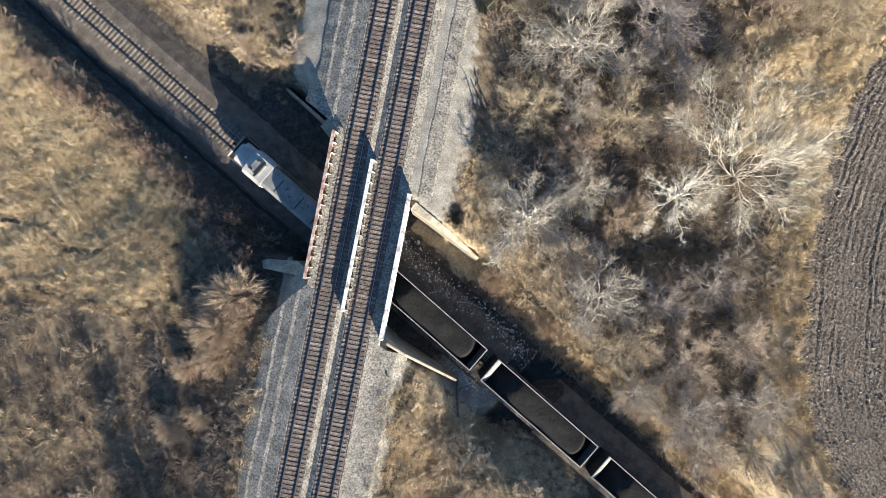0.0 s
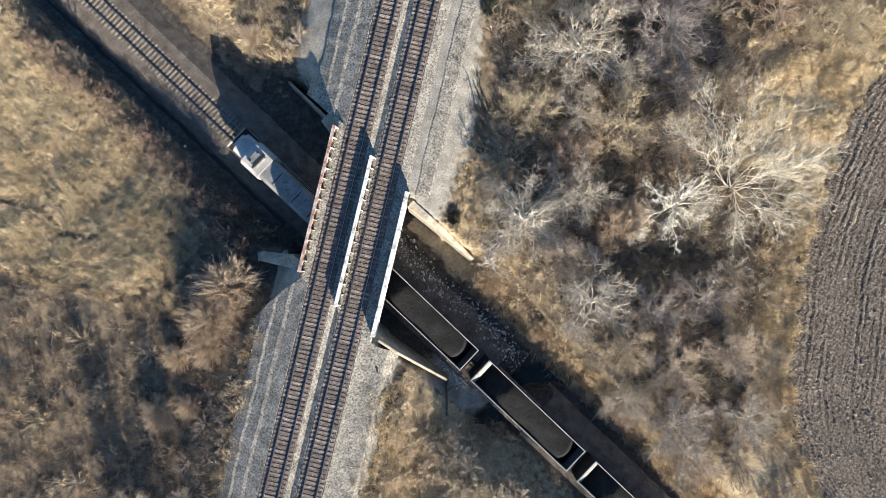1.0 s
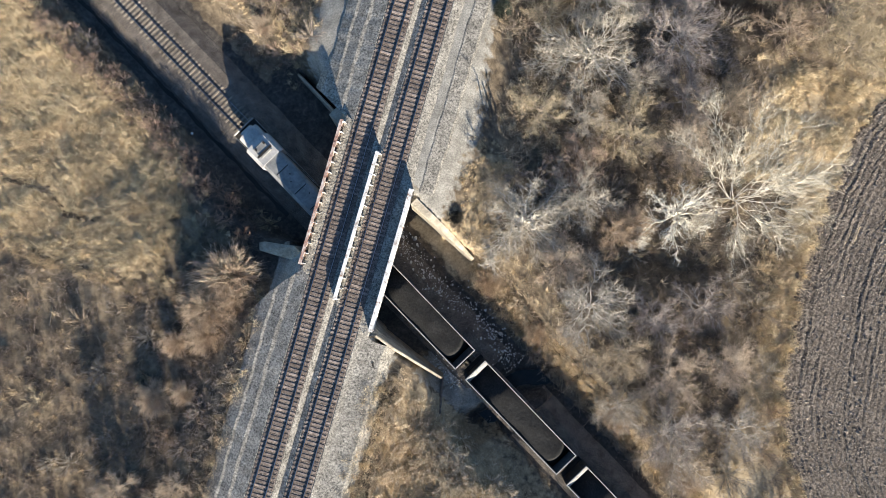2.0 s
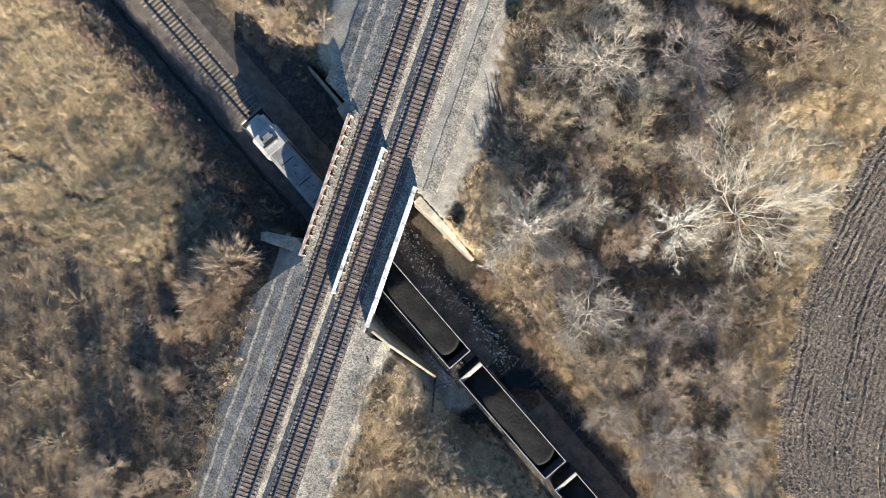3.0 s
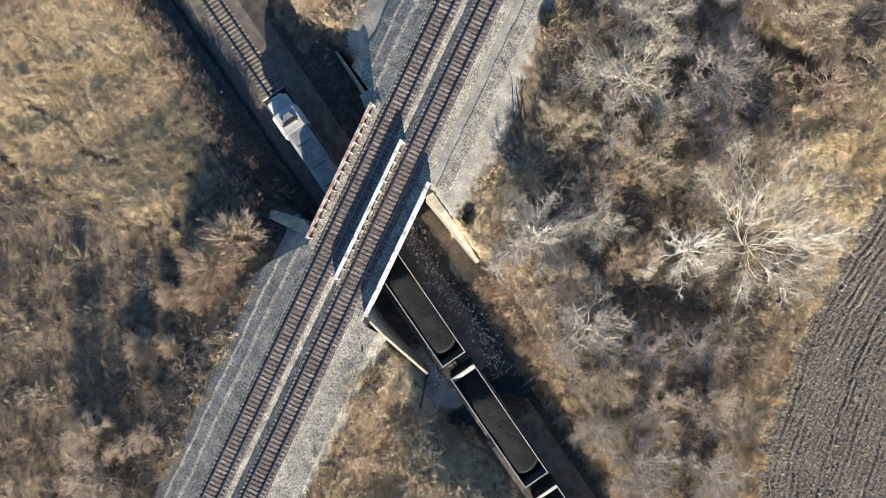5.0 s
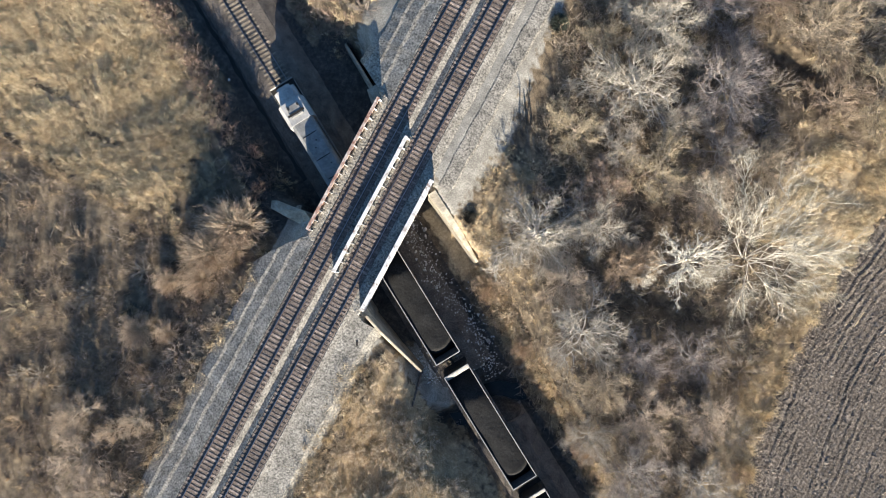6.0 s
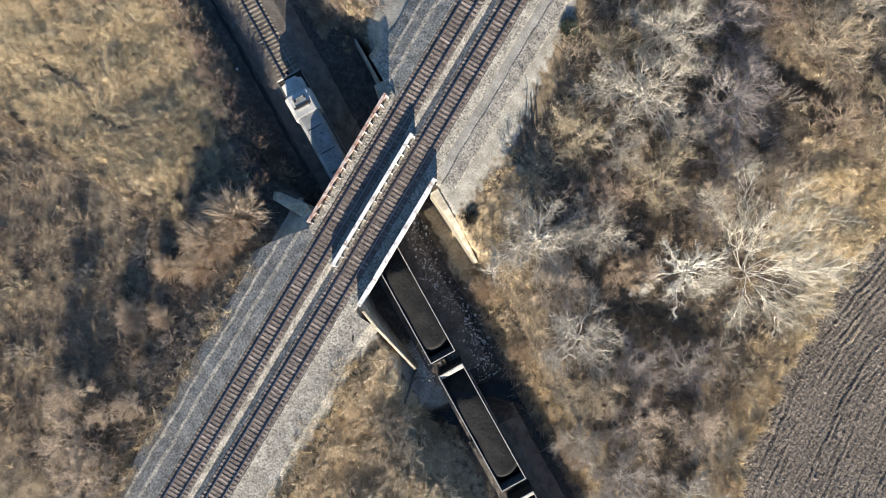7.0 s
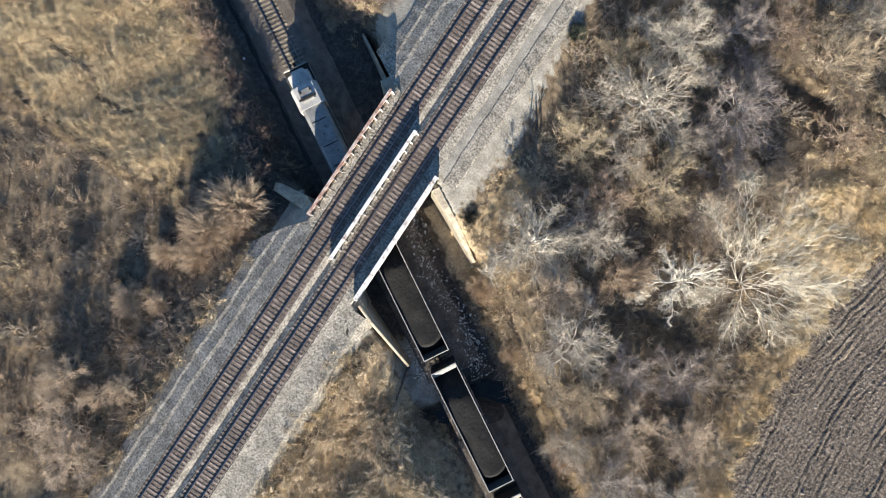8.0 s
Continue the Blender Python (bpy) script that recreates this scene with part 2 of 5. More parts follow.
def gully(x, y):
    """Two hollows in the wood, carved so that they hold dark shade."""
    near_field = np.exp(-((x - 33.0) / 5.0) ** 4 - ((y - 5.0 - 0.25 * (x - 33.0) - 0.5 * np.sin(x * 0.8)) / 1.9) ** 2)
    return np.maximum(0.85 * near_field, np.exp(-((x - 34.5) / 7.0) ** 4 - ((y - 35.9 - 0.4 * np.sin(x * 0.6) - 0.09 * np.clip(x - 36.0, 0, 9) ** 2) / 2.2) ** 2))


def field_edge(y):
    return 47.9 + np.where(y > 8.5, 0.0072, 0.0) * (y - 8.5) ** 2 + 0.13 * np.clip(8.5 - y, 0, 12) + 0.045 * np.clip(-2.5 - y, 0, 60) ** 2 / (1 + 0.02 * np.clip(-2.5 - y, 0, 60))


def ground_z(x, y):
    """Height of the ground: an embankment for the upper line, a cutting for the lower one."""
    s, u = su(x, y)
    wild = smooth(6.0, 12.0, np.abs(x)) * (1 - smooth(45.0, 48.0, x))
    woods = WOODS - 1.0 * smooth(-10.0, -15.0, x) - 1.2 * smooth(8.0, 14.0, x) * smooth(-1.5, -5.5, u) * (1 + 0.75 * np.exp(-((s - 20.0) / 5.0) ** 2)) + rolling(x, y) * wild - 2.2 * gully(x, y)
    slope_w = np.interp(x, [-12.5, -8.8, -3.6], [0.0, 0.42, 1.0])
    slope_e = 1 - smooth(4.6, np.where(y > 0, 14.0, 10.0), x)
    high = woods + (-0.62 - woods) * np.minimum(slope_w, slope_e)
    high = high - 2.3 * smooth(-14.0, -8.0, y) * smooth(-4.8, -8.0, x) * smooth(-15.5, -11.0, x) * (u < 0)
    # band lowered along the sun's direction so light reaches the trackside strip
    p = 0.465 * s + 0.885 * u
    draw = smooth(5.4, 7.4, p) * (1 - smooth(9.0, 11.0, p)) * smooth(13.0, 15.0, s)
    high = high - draw * np.clip(high + 7.7 - 0.32 * np.clip(s - 21.5, 0, 30), 0, 6)
    away = np.abs(x - np.where(u > 0, 3.5, 1.0))
    north_west = smooth(-16.0, -25.0, s) * (u < 0)
    high = high - 1.5 * north_west * smooth(-28.0, -8.0, u)
    steep = np.clip((away - 8.0) * 0.7, 0.35, 4.5) * (1 - 0.45 * north_west)
    toe_n = np.where(s > 0, 8.05 + 0.055 * np.clip(s - 2.0, 0.0, 9.5) - 0.55 * smooth(11.3, 13.0, s) - 1.2 * smooth(12, 26, s), 8.4 - 2.2 * smooth(-17, -22, s))
    toe_s = np.where(s > 5, 4.9 - 1.2 * smooth(9, 17, s) + 1.0 * smooth(19, 26, s), 5.0 - 0.4 * smooth(-6, -20, s))
    out = np.where(u > 0, u - toe_n, -u - toe_s)
    rise = smooth(0, 1, out / steep)
    low = LOW_GROUND - 0.55 * smooth(2.4, 4.2, u) - 0.55 * smooth(2.2, 3.6, -u) * (1 - smooth(-2, 2, s))
    ditch = np.exp(-((u - (4.9 + 0.5 * np.sin(s * 0.33))) / 0.8) ** 2) * smooth(2, 8, s)
    low = low - 0.7 * ditch
    low = low - 2.4 * (1 - 0.8 * smooth(3.0, 6.5, u)) * np.exp(-((s - 24.7 - 1.2 * smooth(-1.5, -3.5, u) - 0.18 * u + 0.7 * np.sin(u * 0.9)) / 2.0) ** 4)
    return low + (high - low) * rise


# ---------------------------------------------------------------- ground
def trail(x, y, points, width):
    """True within width of a trodden line."""
    hit = np.zeros(np.shape(x), bool)
    for (ax, ay), (bx, by) in zip(points, points[1:]):
        dx, dy = bx - ax, by - ay
        t = np.clip(((x - ax) * dx + (y - ay) * dy) / (dx * dx + dy * dy), 0, 1)
        wob = 0.2 * np.sin(x * 2.1 + y * 1.7)
        hit |= np.hypot(x - ax - t * dx + wob, y - ay - t * dy + wob) < width
    return hit


TRAILS = [[(-41.6, -5.2), (-39.3, -5.8), (-34.9, -6.0), (-32.2, -7.6), (-30.2, -7.9), (-28.3, -7.2)], [(-30.2, -18.3), (-27.0, -15.3), (-23.4, -13.0), (-19.9, -11.5)],
          [(-40.0, -12.2), (-36.8, -13.7), (-31.4, -15.6), (-29.4, -17.4)]]


def build_ground():
    inner = np.concatenate([np.arange(-78, -25, 0.75), np.arange(-24.75, 27.3, 0.4), np.arange(28.0, 78.01, 0.75)])
    outer = 78 + np.cumsum(1.5 * 1.22 ** np.arange(1, 29))
    ax = np.concatenate([-outer[::-1], inner, outer])
    gx, gy = np.meshgrid(ax, ax)
    x, y = gx.ravel(), gy.ravel()
    z = ground_z(x, y)
    s, u = su(x, y)
    n = len(ax)
    i = np.arange(n * n).reshape(n, n)
    quads = np.stack([i[:-1, :-1], i[:-1, 1:], i[1:, 1:], i[1:, :-1]], -1).reshape(-1, 4)
    gravel = np.clip(smooth(-8.4, -7.2, x) * (1 - smooth(5.5, np.where(y > 1, 10.2 + 3.6 * np.exp(-((y - 12.0) / 9.0) ** 2), 7.2 + 3.4 * np.exp(-((y + 11.5) / 4.0) ** 2)), x)), 0, 1) * (z > -4.2)
    gravel = np.maximum(gravel, smooth(-13, -9, x) * (1 - smooth(-8, -6, x)) * smooth(12, 17, y) * (1 - smooth(24, 30, y)))
    grass = np.maximum(1.2 * smooth(37, 40, x) * smooth(16, 19, y) * (1 - smooth(29, 33, y)), smooth(5.2, 6.5, u) * (1 - smooth(8.5, 10, u)) * (s > 2) * (1 - smooth(11, 15, s)))
    grass = np.maximum(grass, 1.2 * (1 - smooth(-24, -18, x)) * smooth(-18, -8, y) * (u < -9))
    for pts in TRAILS:
        grass = np.where(trail(x, y, pts, 0.3), 0.0, grass)
    grass = np.maximum(grass, smooth(44, 47, x))
    grass = np.maximum(grass, 0.75 * smooth(9.5, 11.0, x) * (1 - smooth(14.0, 15.5, x)) * smooth(-4.0, -2.0, y) * (1 - smooth(11.0, 13.0, y)))
    grass = np.maximum(grass, 0.95 * smooth(8.0, 10.0, x) * (1 - smooth(23, 27, x)) * smooth(-14.0, -16.5, y) * (u < -5))
    mud_shade = (1 - smooth(4.6, 6.0, np.abs(u))) * 1.0
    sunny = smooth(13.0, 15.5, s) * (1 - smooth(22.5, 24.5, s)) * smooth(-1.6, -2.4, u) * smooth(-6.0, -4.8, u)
    # mud colour carried up the banks beside the bridge to paint their shade
    mud_shade = np.maximum(mud_shade * (1 - sunny), (1 - smooth(8.6, 10.0, np.abs(u))) * smooth(-24, -19, s) * (1 - smooth(1, 3, s)))
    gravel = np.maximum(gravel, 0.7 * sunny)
    # shaded ground beside the trestle, coloured paler to lift its shade
    shaded_draw = smooth(24, 26, s) * (1 - smooth(36, 40, s)) * smooth(-2.6, -3.4, u) * smooth(-11.0, -9.0, u)
    mud_shade = mud_shade * (1 - shaded_draw)
    grass = np.maximum(grass, 0.7 * shaded_draw)
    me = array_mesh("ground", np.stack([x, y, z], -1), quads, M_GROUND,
                    {"gravel": gravel, "grass": grass * 0.8, "mud_shade": mud_shade}, smooth=True)
    tagged(new("ground", me), "leaf-littered brown soil with gravel slopes and dry grass", "ground", kind="structure")


def row_shape(off):
    """Height of the ploughed rows at a distance from the field's edge; no two rows are alike."""
    k = np.round(off / 0.76)
    swing = 0.5 + 0.5 * np.sin(k * 12.9898) * np.sin(k * 4.1 + 1.0)
    return (0.012 + 0.1 * swing ** 2) * np.cos((off / 0.76 - k) * 2 * math.pi) + 0.05 * np.sin(off * 0.9)


def build_field():
    """Ploughed rows that follow the curved edge of the wood."""
    yy = np.arange(-62, 70.01, 0.42)
    off = np.arange(0.2, 48.01, 0.19)
    oy, ox = np.meshgrid(yy, off, indexing="ij")
    x = field_edge(oy) + ox + (0.35 * np.sin(oy * 0.7) + 0.3 * np.sin(oy * 1.9 + 1) + 0.2 * np.sin(oy * 4.3)) * np.exp(-ox * 0.7)
    rng = np.random.default_rng(5)
    z = WOODS + 0.1 + row_shape(ox + 0.07 * np.sin(oy * 1.1) + 0.05 * np.sin(oy * 2.7 + ox)) * (0.75 + 0.4 * np.sin(oy * 0.31 + ox * 0.8)) + rng.normal(0, 0.016, ox.shape)
    z[:, 0] -= 0.12
    z[:, 1] -= 0.05
    n, m = ox.shape
    i = np.arange(n * m).reshape(n, m)
    quads = np.stack([i[:-1, :-1], i[:-1, 1:], i[1:, 1:], i[1:, :-1]], -1).reshape(-1, 4)
    me = array_mesh("ploughed_field", np.stack([x.ravel(), oy.ravel(), z.ravel()], -1), quads, M_FIELD)
    tagged(new("ploughed_field", me), "dark ploughed field with curved rows of clods", "field", kind="structure")


def build_clods():
    """Turned lumps of earth lying along the plough rows."""
    g = np.random.default_rng(9)
    n = 36000
    oy, ox = g.uniform(-45, 55, n), 0.3 + 26 * g.random(n)
    ox = np.where(g.random(n) < 0.5, np.round(ox / 0.76) * 0.76 + g.normal(0.1, 0.16, n), ox)
    keep = ox > 0.25
    oy, ox = oy[keep], ox[keep]
    n = len(ox)
    x = field_edge(oy) + ox
    z = WOODS + 0.105 + row_shape(ox)
    r = g.gamma(2.0, 0.022, n) + 0.035
    lump = np.array([(1, 0, -0.6), (0, 1, -0.6), (-1, 0, -0.6), (0, -1, -0.6), (0, 0, 0.9)])
    faces = np.array([(0, 1, 4), (1, 2, 4), (2, 3, 4), (3, 0, 4)])
    v = (lump[None] + g.normal(0, 0.25, (n, 5, 3))) * r[:, None, None] * g.uniform(0.6, 1.2, (n, 1, 3)) * np.array([1.3, 1.3, 0.8])
    v = v + np.stack([x, oy, z + 0.05 * r], -1)[:, None]
    f = faces[None] + 5 * np.arange(n)[:, None, None]
    ob = new("clods", array_mesh("clods", v.reshape(-1, 3), f.reshape(-1, 3), M_CLOD))
    tagged(ob, "grey-brown clods of turned earth in the plough rows", "clods", kind="stuff")


build_ground()
build_field()
build_clods()


# ---------------------------------------------------------------- ballast beds and tracks
def sweep_profile(name, profile, a, b, step, mat, skew=0.0, clip_w=-6.0, rough=0.0035, seed=1, taper=""):
    """A bed with the profile of (across, height) pairs along +y, with an uneven surface."""
    rng = np.random.default_rng(seed)
    ys = np.arange(a, b + 0.01, step)
    px = np.interp(np.linspace(0, len(profile) - 1, 4 * (len(profile) - 1) + 1), np.arange(len(profile)), [p[0] for p in profile])
    pz = np.interp(np.linspace(0, len(profile) - 1, 4 * (len(profile) - 1) + 1), np.arange(len(profile)), [p[1] for p in profile])
    gy, gx = np.meshgrid(ys, px, indexing="ij")
    gz = np.tile(pz, (len(ys), 1)) + rng.normal(0, rough, gx.shape)
    gx = gx + rng.normal(0, rough, gx.shape)
    gy = gy - skew * np.clip(gx, clip_w, 5.2)
    if taper:
        end = gy - a if taper == "a" else b - gy
        gz = gz - 1.6 * smooth(1.5, 0.0, end)
    if skew and b < 0:
        gy = gy + 1.5 * np.minimum(gx + 4.2, 0)
    gx = gx + smooth(3.4, 4.6, np.abs(gx)) * (0.05 * np.sin(gy * 0.55 + gx) + 0.04 * np.sin(gy * 1.7 + 2) + 0.03 * np.sin(gy * 4.1))
    n, k = gx.shape
    i = np.arange(n * k).reshape(n, k)
    quads = np.stack([i[:-1, :-1], i[:-1, 1:], i[1:, 1:], i[1:, :-1]], -1).reshape(-1, 4)
    return array_mesh(name, np.stack([gx.ravel(), gy.ravel(), gz.ravel()], -1), quads, mat)


UPPER_X = (-2.1, 1.82)
BED = [(-8.8, -2.7), (-7.9, -1.6), (-6.75, -1.1), (-6.45, -1.09), (-5.35, -0.69), (-4.95, -0.68), (-3.52, -0.2), (-3.42, -0.26), (-0.78, -0.26), (-0.7, -0.22), (-0.14, -0.5), (0.42, -0.22), (0.5, -0.26), (3.14, -0.26), (3.26, -0.2), (3.9, -0.42), (6.4, -0.72), (7.5, -2.0)]
BED_N = BED[:-3] + [(4.1, -0.5), (4.7, -0.82), (5.4, -0.6), (6.8, -0.8), (8.2, -2.2)]
bed = sweep_profile("ballast", BED_N, 8.3, 112, 0.3, M_BALLAST, 0.577, -9.5, seed=2)
tagged(new("ballast", bed), "pale crushed-stone ballast under the double track", "ballast", kind="structure")
bed = sweep_profile("ballast", BED, -112, -8.3, 0.3, M_BALLAST, 0.577, seed=3)
tagged(new("ballast", bed), "pale crushed-stone ballast under the double track", "ballast", kind="structure")
for a, c, k, e in ((-110, -27.0, 4, "b"), (-22.2, 110, 5, "a")):
    bed = sweep_profile("ballast", [(-3.3, -0.9), (-2.2, -0.24), (-1.6, -0.2), (1.6, -0.2), (2.6, -0.3), (4.2, -1.0)], a, c, 0.3, M_BALLAST_LOW, seed=k, taper=e)
    ob = tagged(new("ballast", bed), "dirty brown stone ballast under the lower track", "ballast", kind="structure")
    ob.matrix_world = LOW @ Matrix.Rotation(radians(90), 4, "Z")


def rail_mesh(length):
    """A flat-bottomed rail with a worn head along y."""
    out = [(-0.075, -0.17), (0.075, -0.17), (0.075, -0.155), (0.012, -0.135), (0.012, -0.045), (0.037, -0.035), (0.037, 0.0), (-0.037, 0.0),
           (-0.037, -0.035), (-0.012, -0.045), (-0.012, -0.135), (-0.075, -0.155)]
    g = Geo()
    n = len(out)
    vs = [(p, -length / 2, q) for p, q in out] + [(p, length / 2, q) for p, q in out]
    fs = [tuple(range(n)), tuple(range(2 * n - 1, n - 1, -1))] + [(i, n + i, n + (i + 1) % n, (i + 1) % n) for i in range(n)]
    me = g.add(vs, fs).mesh("rail", [M_RAIL, M_RAIL_TOP])
    me.polygons[2 + 6].material_index = 1
    return me


RAIL = rail_mesh(220)
TIE = Geo().box(-1.3, 1.3, -0.115, 0.115, -0.33, -0.155, chamfer=0.012).mesh("tie", M_TIE)
TIE_LOW = Geo().box(-1.3, 1.3, -0.115, 0.115, -0.33, -0.155, chamfer=0.012).mesh("tie", M_TIE_GREY)


def build_track(m, tie_mesh, spacing, seed, label, cribs=True):
    rng = random.Random(seed)
    track = tagged(empty("railway_track", m), label, "track", kind="structure")
    for x in (-0.755, 0.755):
        r = part("rail", RAIL, None, track)
        r.location = (x, 0, 0)
    n = 149
    if cribs:
        bed = sweep_profile("crib", [(-1.36, -0.255), (-1.28, -0.195), (1.28, -0.195), (1.36, -0.255)], -112, 112, 0.25, M_CRIB, seed=seed)
        part("crib", bed, None, track, "soiled stone between the ties")
    for i in range(-n, n):
        t = part("tie", tie_mesh, None, track)
        t.location = (rng.uniform(-0.04, 0.04), (i + 0.5) * spacing + rng.uniform(-0.025, 0.025), rng.uniform(-0.008, 0.008))
        t.rotation_euler = (0, 0, rng.uniform(-0.018, 0.018))
    return track


for k, x in enumerate(UPPER_X):
    build_track(Matrix.Translation((x, 0, 0)), TIE, 0.495, 10 + k, "straight railway track with brown timber ties on ballast")
build_track(LOW @ Matrix.Rotation(radians(-90), 4, "Z"), TIE_LOW, 0.535, 20, "lower railway track with weathered grey timber ties", False)


# ---------------------------------------------------------------- bridge
def build_girder(bridge, x, y0, y1, mat, brace_side, plain_side, half, label):
    top = 0.95
    web = Geo().box(x - 0.03, x + 0.03, y0, y1, -1.35, top - 0.04)
    web.box(x - 0.2, x + 0.2, y0, y1, -1.4, -1.35)
    g = part("girder", web, mat, bridge, label)
    fl = Geo()
    fl.box(x - half, x + half, y0 - 0.02, y1 + 0.02, top - 0.04, top, chamfer=0.01)
    fl.box(x - half + 0.03, x + half - 0.03, y0 + 2.5, y1 - 2.5, top + 0.001, top + 0.022)
    for e in (y0, y1):
        fl.box(x - half, x + half, e - 0.03, e + 0.03, -1.2, top - 0.04)
    part("top_flange", fl, mat, g)
    n = round((y1 - y0) / 1.15)
    for i in range(n + 1):
        y = y0 + 0.12 + (y1 - y0 - 0.24) * i / n
        for sgn in (-1, 1):
            if sgn == plain_side:
                continue
            k = Geo()
            w = 0.4 if sgn == brace_side or brace_side == 0 else 0.2
            k.prism([(top - 0.045, x + sgn * 0.03), (-0.25, x + sgn * 0.03), (-0.25, x + sgn * (w + 0.04)), (top - 0.35, x + sgn * w), (top - 0.045, x + sgn * w)][::sgn],
                    "y", y - 0.03, y + 0.03)
            part("stiffener", k, M_GIRDER, g)
    return g


bridge = tagged(empty("girder_bridge"), "skewed three-girder steel railway bridge carrying two tracks", "bridge")
build_girder(bridge, -4.56, -5.5, 10.3, M_GIRDER_RUST, 1, -1, 0.17, "rust-stained plate girder")
build_girder(bridge, 0.0, -8.1, 8.1, M_GIRDER, 1, 0, 0.2, "faded pale grey plate girder")
build_girder(bridge, 4.52, -10.3, 5.3, M_GIRDER, 1, 1, 0.23, "faded pale grey plate girder")


def skew_slab(x0, x1, s_off, n_off, z0, z1):
    """A slab between the skewed ends of the span."""
    south = lambda x: -7.9 - 0.577 * x + s_off
    north = lambda x: 7.85 - 0.577 * x + n_off
    o = [(x0, south(x0)), (x1, south(x1)), (x1, north(x1)), (x0, north(x0))]
    return Geo().prism(o, "z", z0, z1)


for x0, x1 in ((-4.5, -0.06), (0.06, 4.46)):
    part("deck_pan", skew_slab(x0, x1, 0, 0, -0.95, -0.62), M_GIRDER_RUST, bridge, "rusty steel ballast pan")
rng = np.random.default_rng(8)
for x0, x1 in ((-4.5, -0.06), (0.06, 4.46)):
    xs, ys = np.arange(0, 1.001, 1 / 24), np.arange(0, 1.001, 1 / 100)
    gy, gx = np.meshgrid(ys, xs, indexing="ij")
    X = x0 + (x1 - x0) * gx
    Y = (-8.6 - 0.577 * X) + gy * 17.2
    Z = -0.26 + 0.05 * smooth(0.3, 0.36, np.abs(gx - 0.5)) - 0.12 * smooth(0.45, 0.5, np.abs(gx - 0.5)) + rng.normal(0, 0.015, X.shape)
    n, k = X.shape
    i = np.arange(n * k).reshape(n, k)
    q = np.stack([i[:-1, :-1], i[:-1, 1:], i[1:, 1:], i[1:, :-1]], -1).reshape(-1, 4)
    part("deck_ballast", array_mesh("deck_ballast", np.stack([X.ravel(), Y.ravel(), Z.ravel()], -1), q, M_BALLAST), None, bridge, "crushed stone on the deck")


def wall_run(name, points, thick, foot, label, side):
    """A concrete wall along (s, u, top) points, each with a thickness of its own if given; side: to which side of u it goes."""
    g = Geo()
    rows = []
    for s, u, top, *own in points:
        wide = own[0] if own else thick
        a, b = xy(s, u), xy(s, u + side * wide)
        f = xy(s, u - side * 0.25)
        h = top - 0.0
        rows.append([(*f, foot), (*a, h - 0.08), (*xy(s, u + side * 0.06), h), (*xy(s, u + side * (wide - 0.06)), h), (*b, h - 0.08), (*b, foot)])
    n = len(rows[0])
    vs = [p for r in rows for p in r]
    fs = []
    for r in range(len(rows) - 1):
        for c in range(n):
            q = (r * n + c, r * n + (c + 1) % n, (r + 1) * n + (c + 1) % n, (r + 1) * n + c)
            fs.append(q if side < 0 else q[::-1])
    fs += [tuple(range(n)), tuple(range(len(vs) - 1, len(vs) - n - 1, -1))]
    me = g.add(vs, fs).mesh(name, M_CONCRETE)
    bm = bmesh.new()
    bm.from_mesh(me)
    bmesh.ops.recalc_face_normals(bm, faces=bm.faces)
    bm.to_mesh(me)
    bm.free()
    return tagged(new(name, me), label, "wall", kind="structure")


wall_run("abutment_north", [(-12.0, 7.9, -1.42), (2.0, 7.9, -1.42)], 1.5, -9.4, "stained concrete bridge abutment", 1)
wall_run("abutment_south", [(-3.4, -4.5, -1.42), (9.2, -4.5, -1.42)], 1.5, -9.4, "stained concrete bridge abutment", -1)
wall_run("backwall_north", [(-11.0, 9.0, -0.62), (0.6, 9.0, -0.62)], 0.4, -2.0, "concrete back wall of the abutment", 1)
wall_run("backwall_south", [(-1.5, -5.6, -0.62), (8.6, -5.6, -0.62)], 0.4, -2.0, "concrete back wall of the abutment", -1)
wall_run("wing_wall_north_east", [(1.2, 7.58, -0.5, 0.95), (3.6, 7.8, -0.95, 0.8), (6.5, 8.0, -2.4, 0.7), (10.3, 8.28, -5.1, 0.3)], 0.75, -9.4, "pale sunlit concrete wing wall with a sloping top", 1)
wall_run("wing_wall_south_east", [(8.8, -4.7, -0.4), (11.0, -4.4, -0.9), (17.6, -3.4, -5.6)], 0.32, -9.4, "concrete wing wall with a sloping top", -1)
wall_run("wing_wall_north_west", [(-19.2, 8.6, -6.9), (-12.0, 8.5, -3.0)], 0.26, -9.4, "shaded concrete wing wall with a sloping top", 1)
stub = [(-10.45, -4.85, -3.9), (-10.15, -5.65, -3.9), (-7.6, -5.7, -3.3), (-5.3, -5.5, -1.6), (-5.2, -4.5, -1.6), (-6.4, -4.1, -3.0), (-9.9, -4.55, -3.7)]
stub_geo = Geo()
n = len(stub)
rim = [(x * 0.985 - 0.1, y * 0.98 - 0.1, z) for x, y, z in stub]
stub_geo.add([(x, y, -9.4) for x, y, z in stub] + [(x, y, z - 0.1) for x, y, z in stub] + rim,
             [tuple(range(2 * n, 3 * n))] + [(r * n + i, r * n + (i + 1) % n, (r + 1) * n + (i + 1) % n, (r + 1) * n + i) for r in (0, 1) for i in range(n)])
tagged(new("wing_wall_south_west", stub_geo.mesh("wing_wall_south_west", M_CONCRETE)), "blue-shaded concrete wing wall stub", "wall", kind="structure")


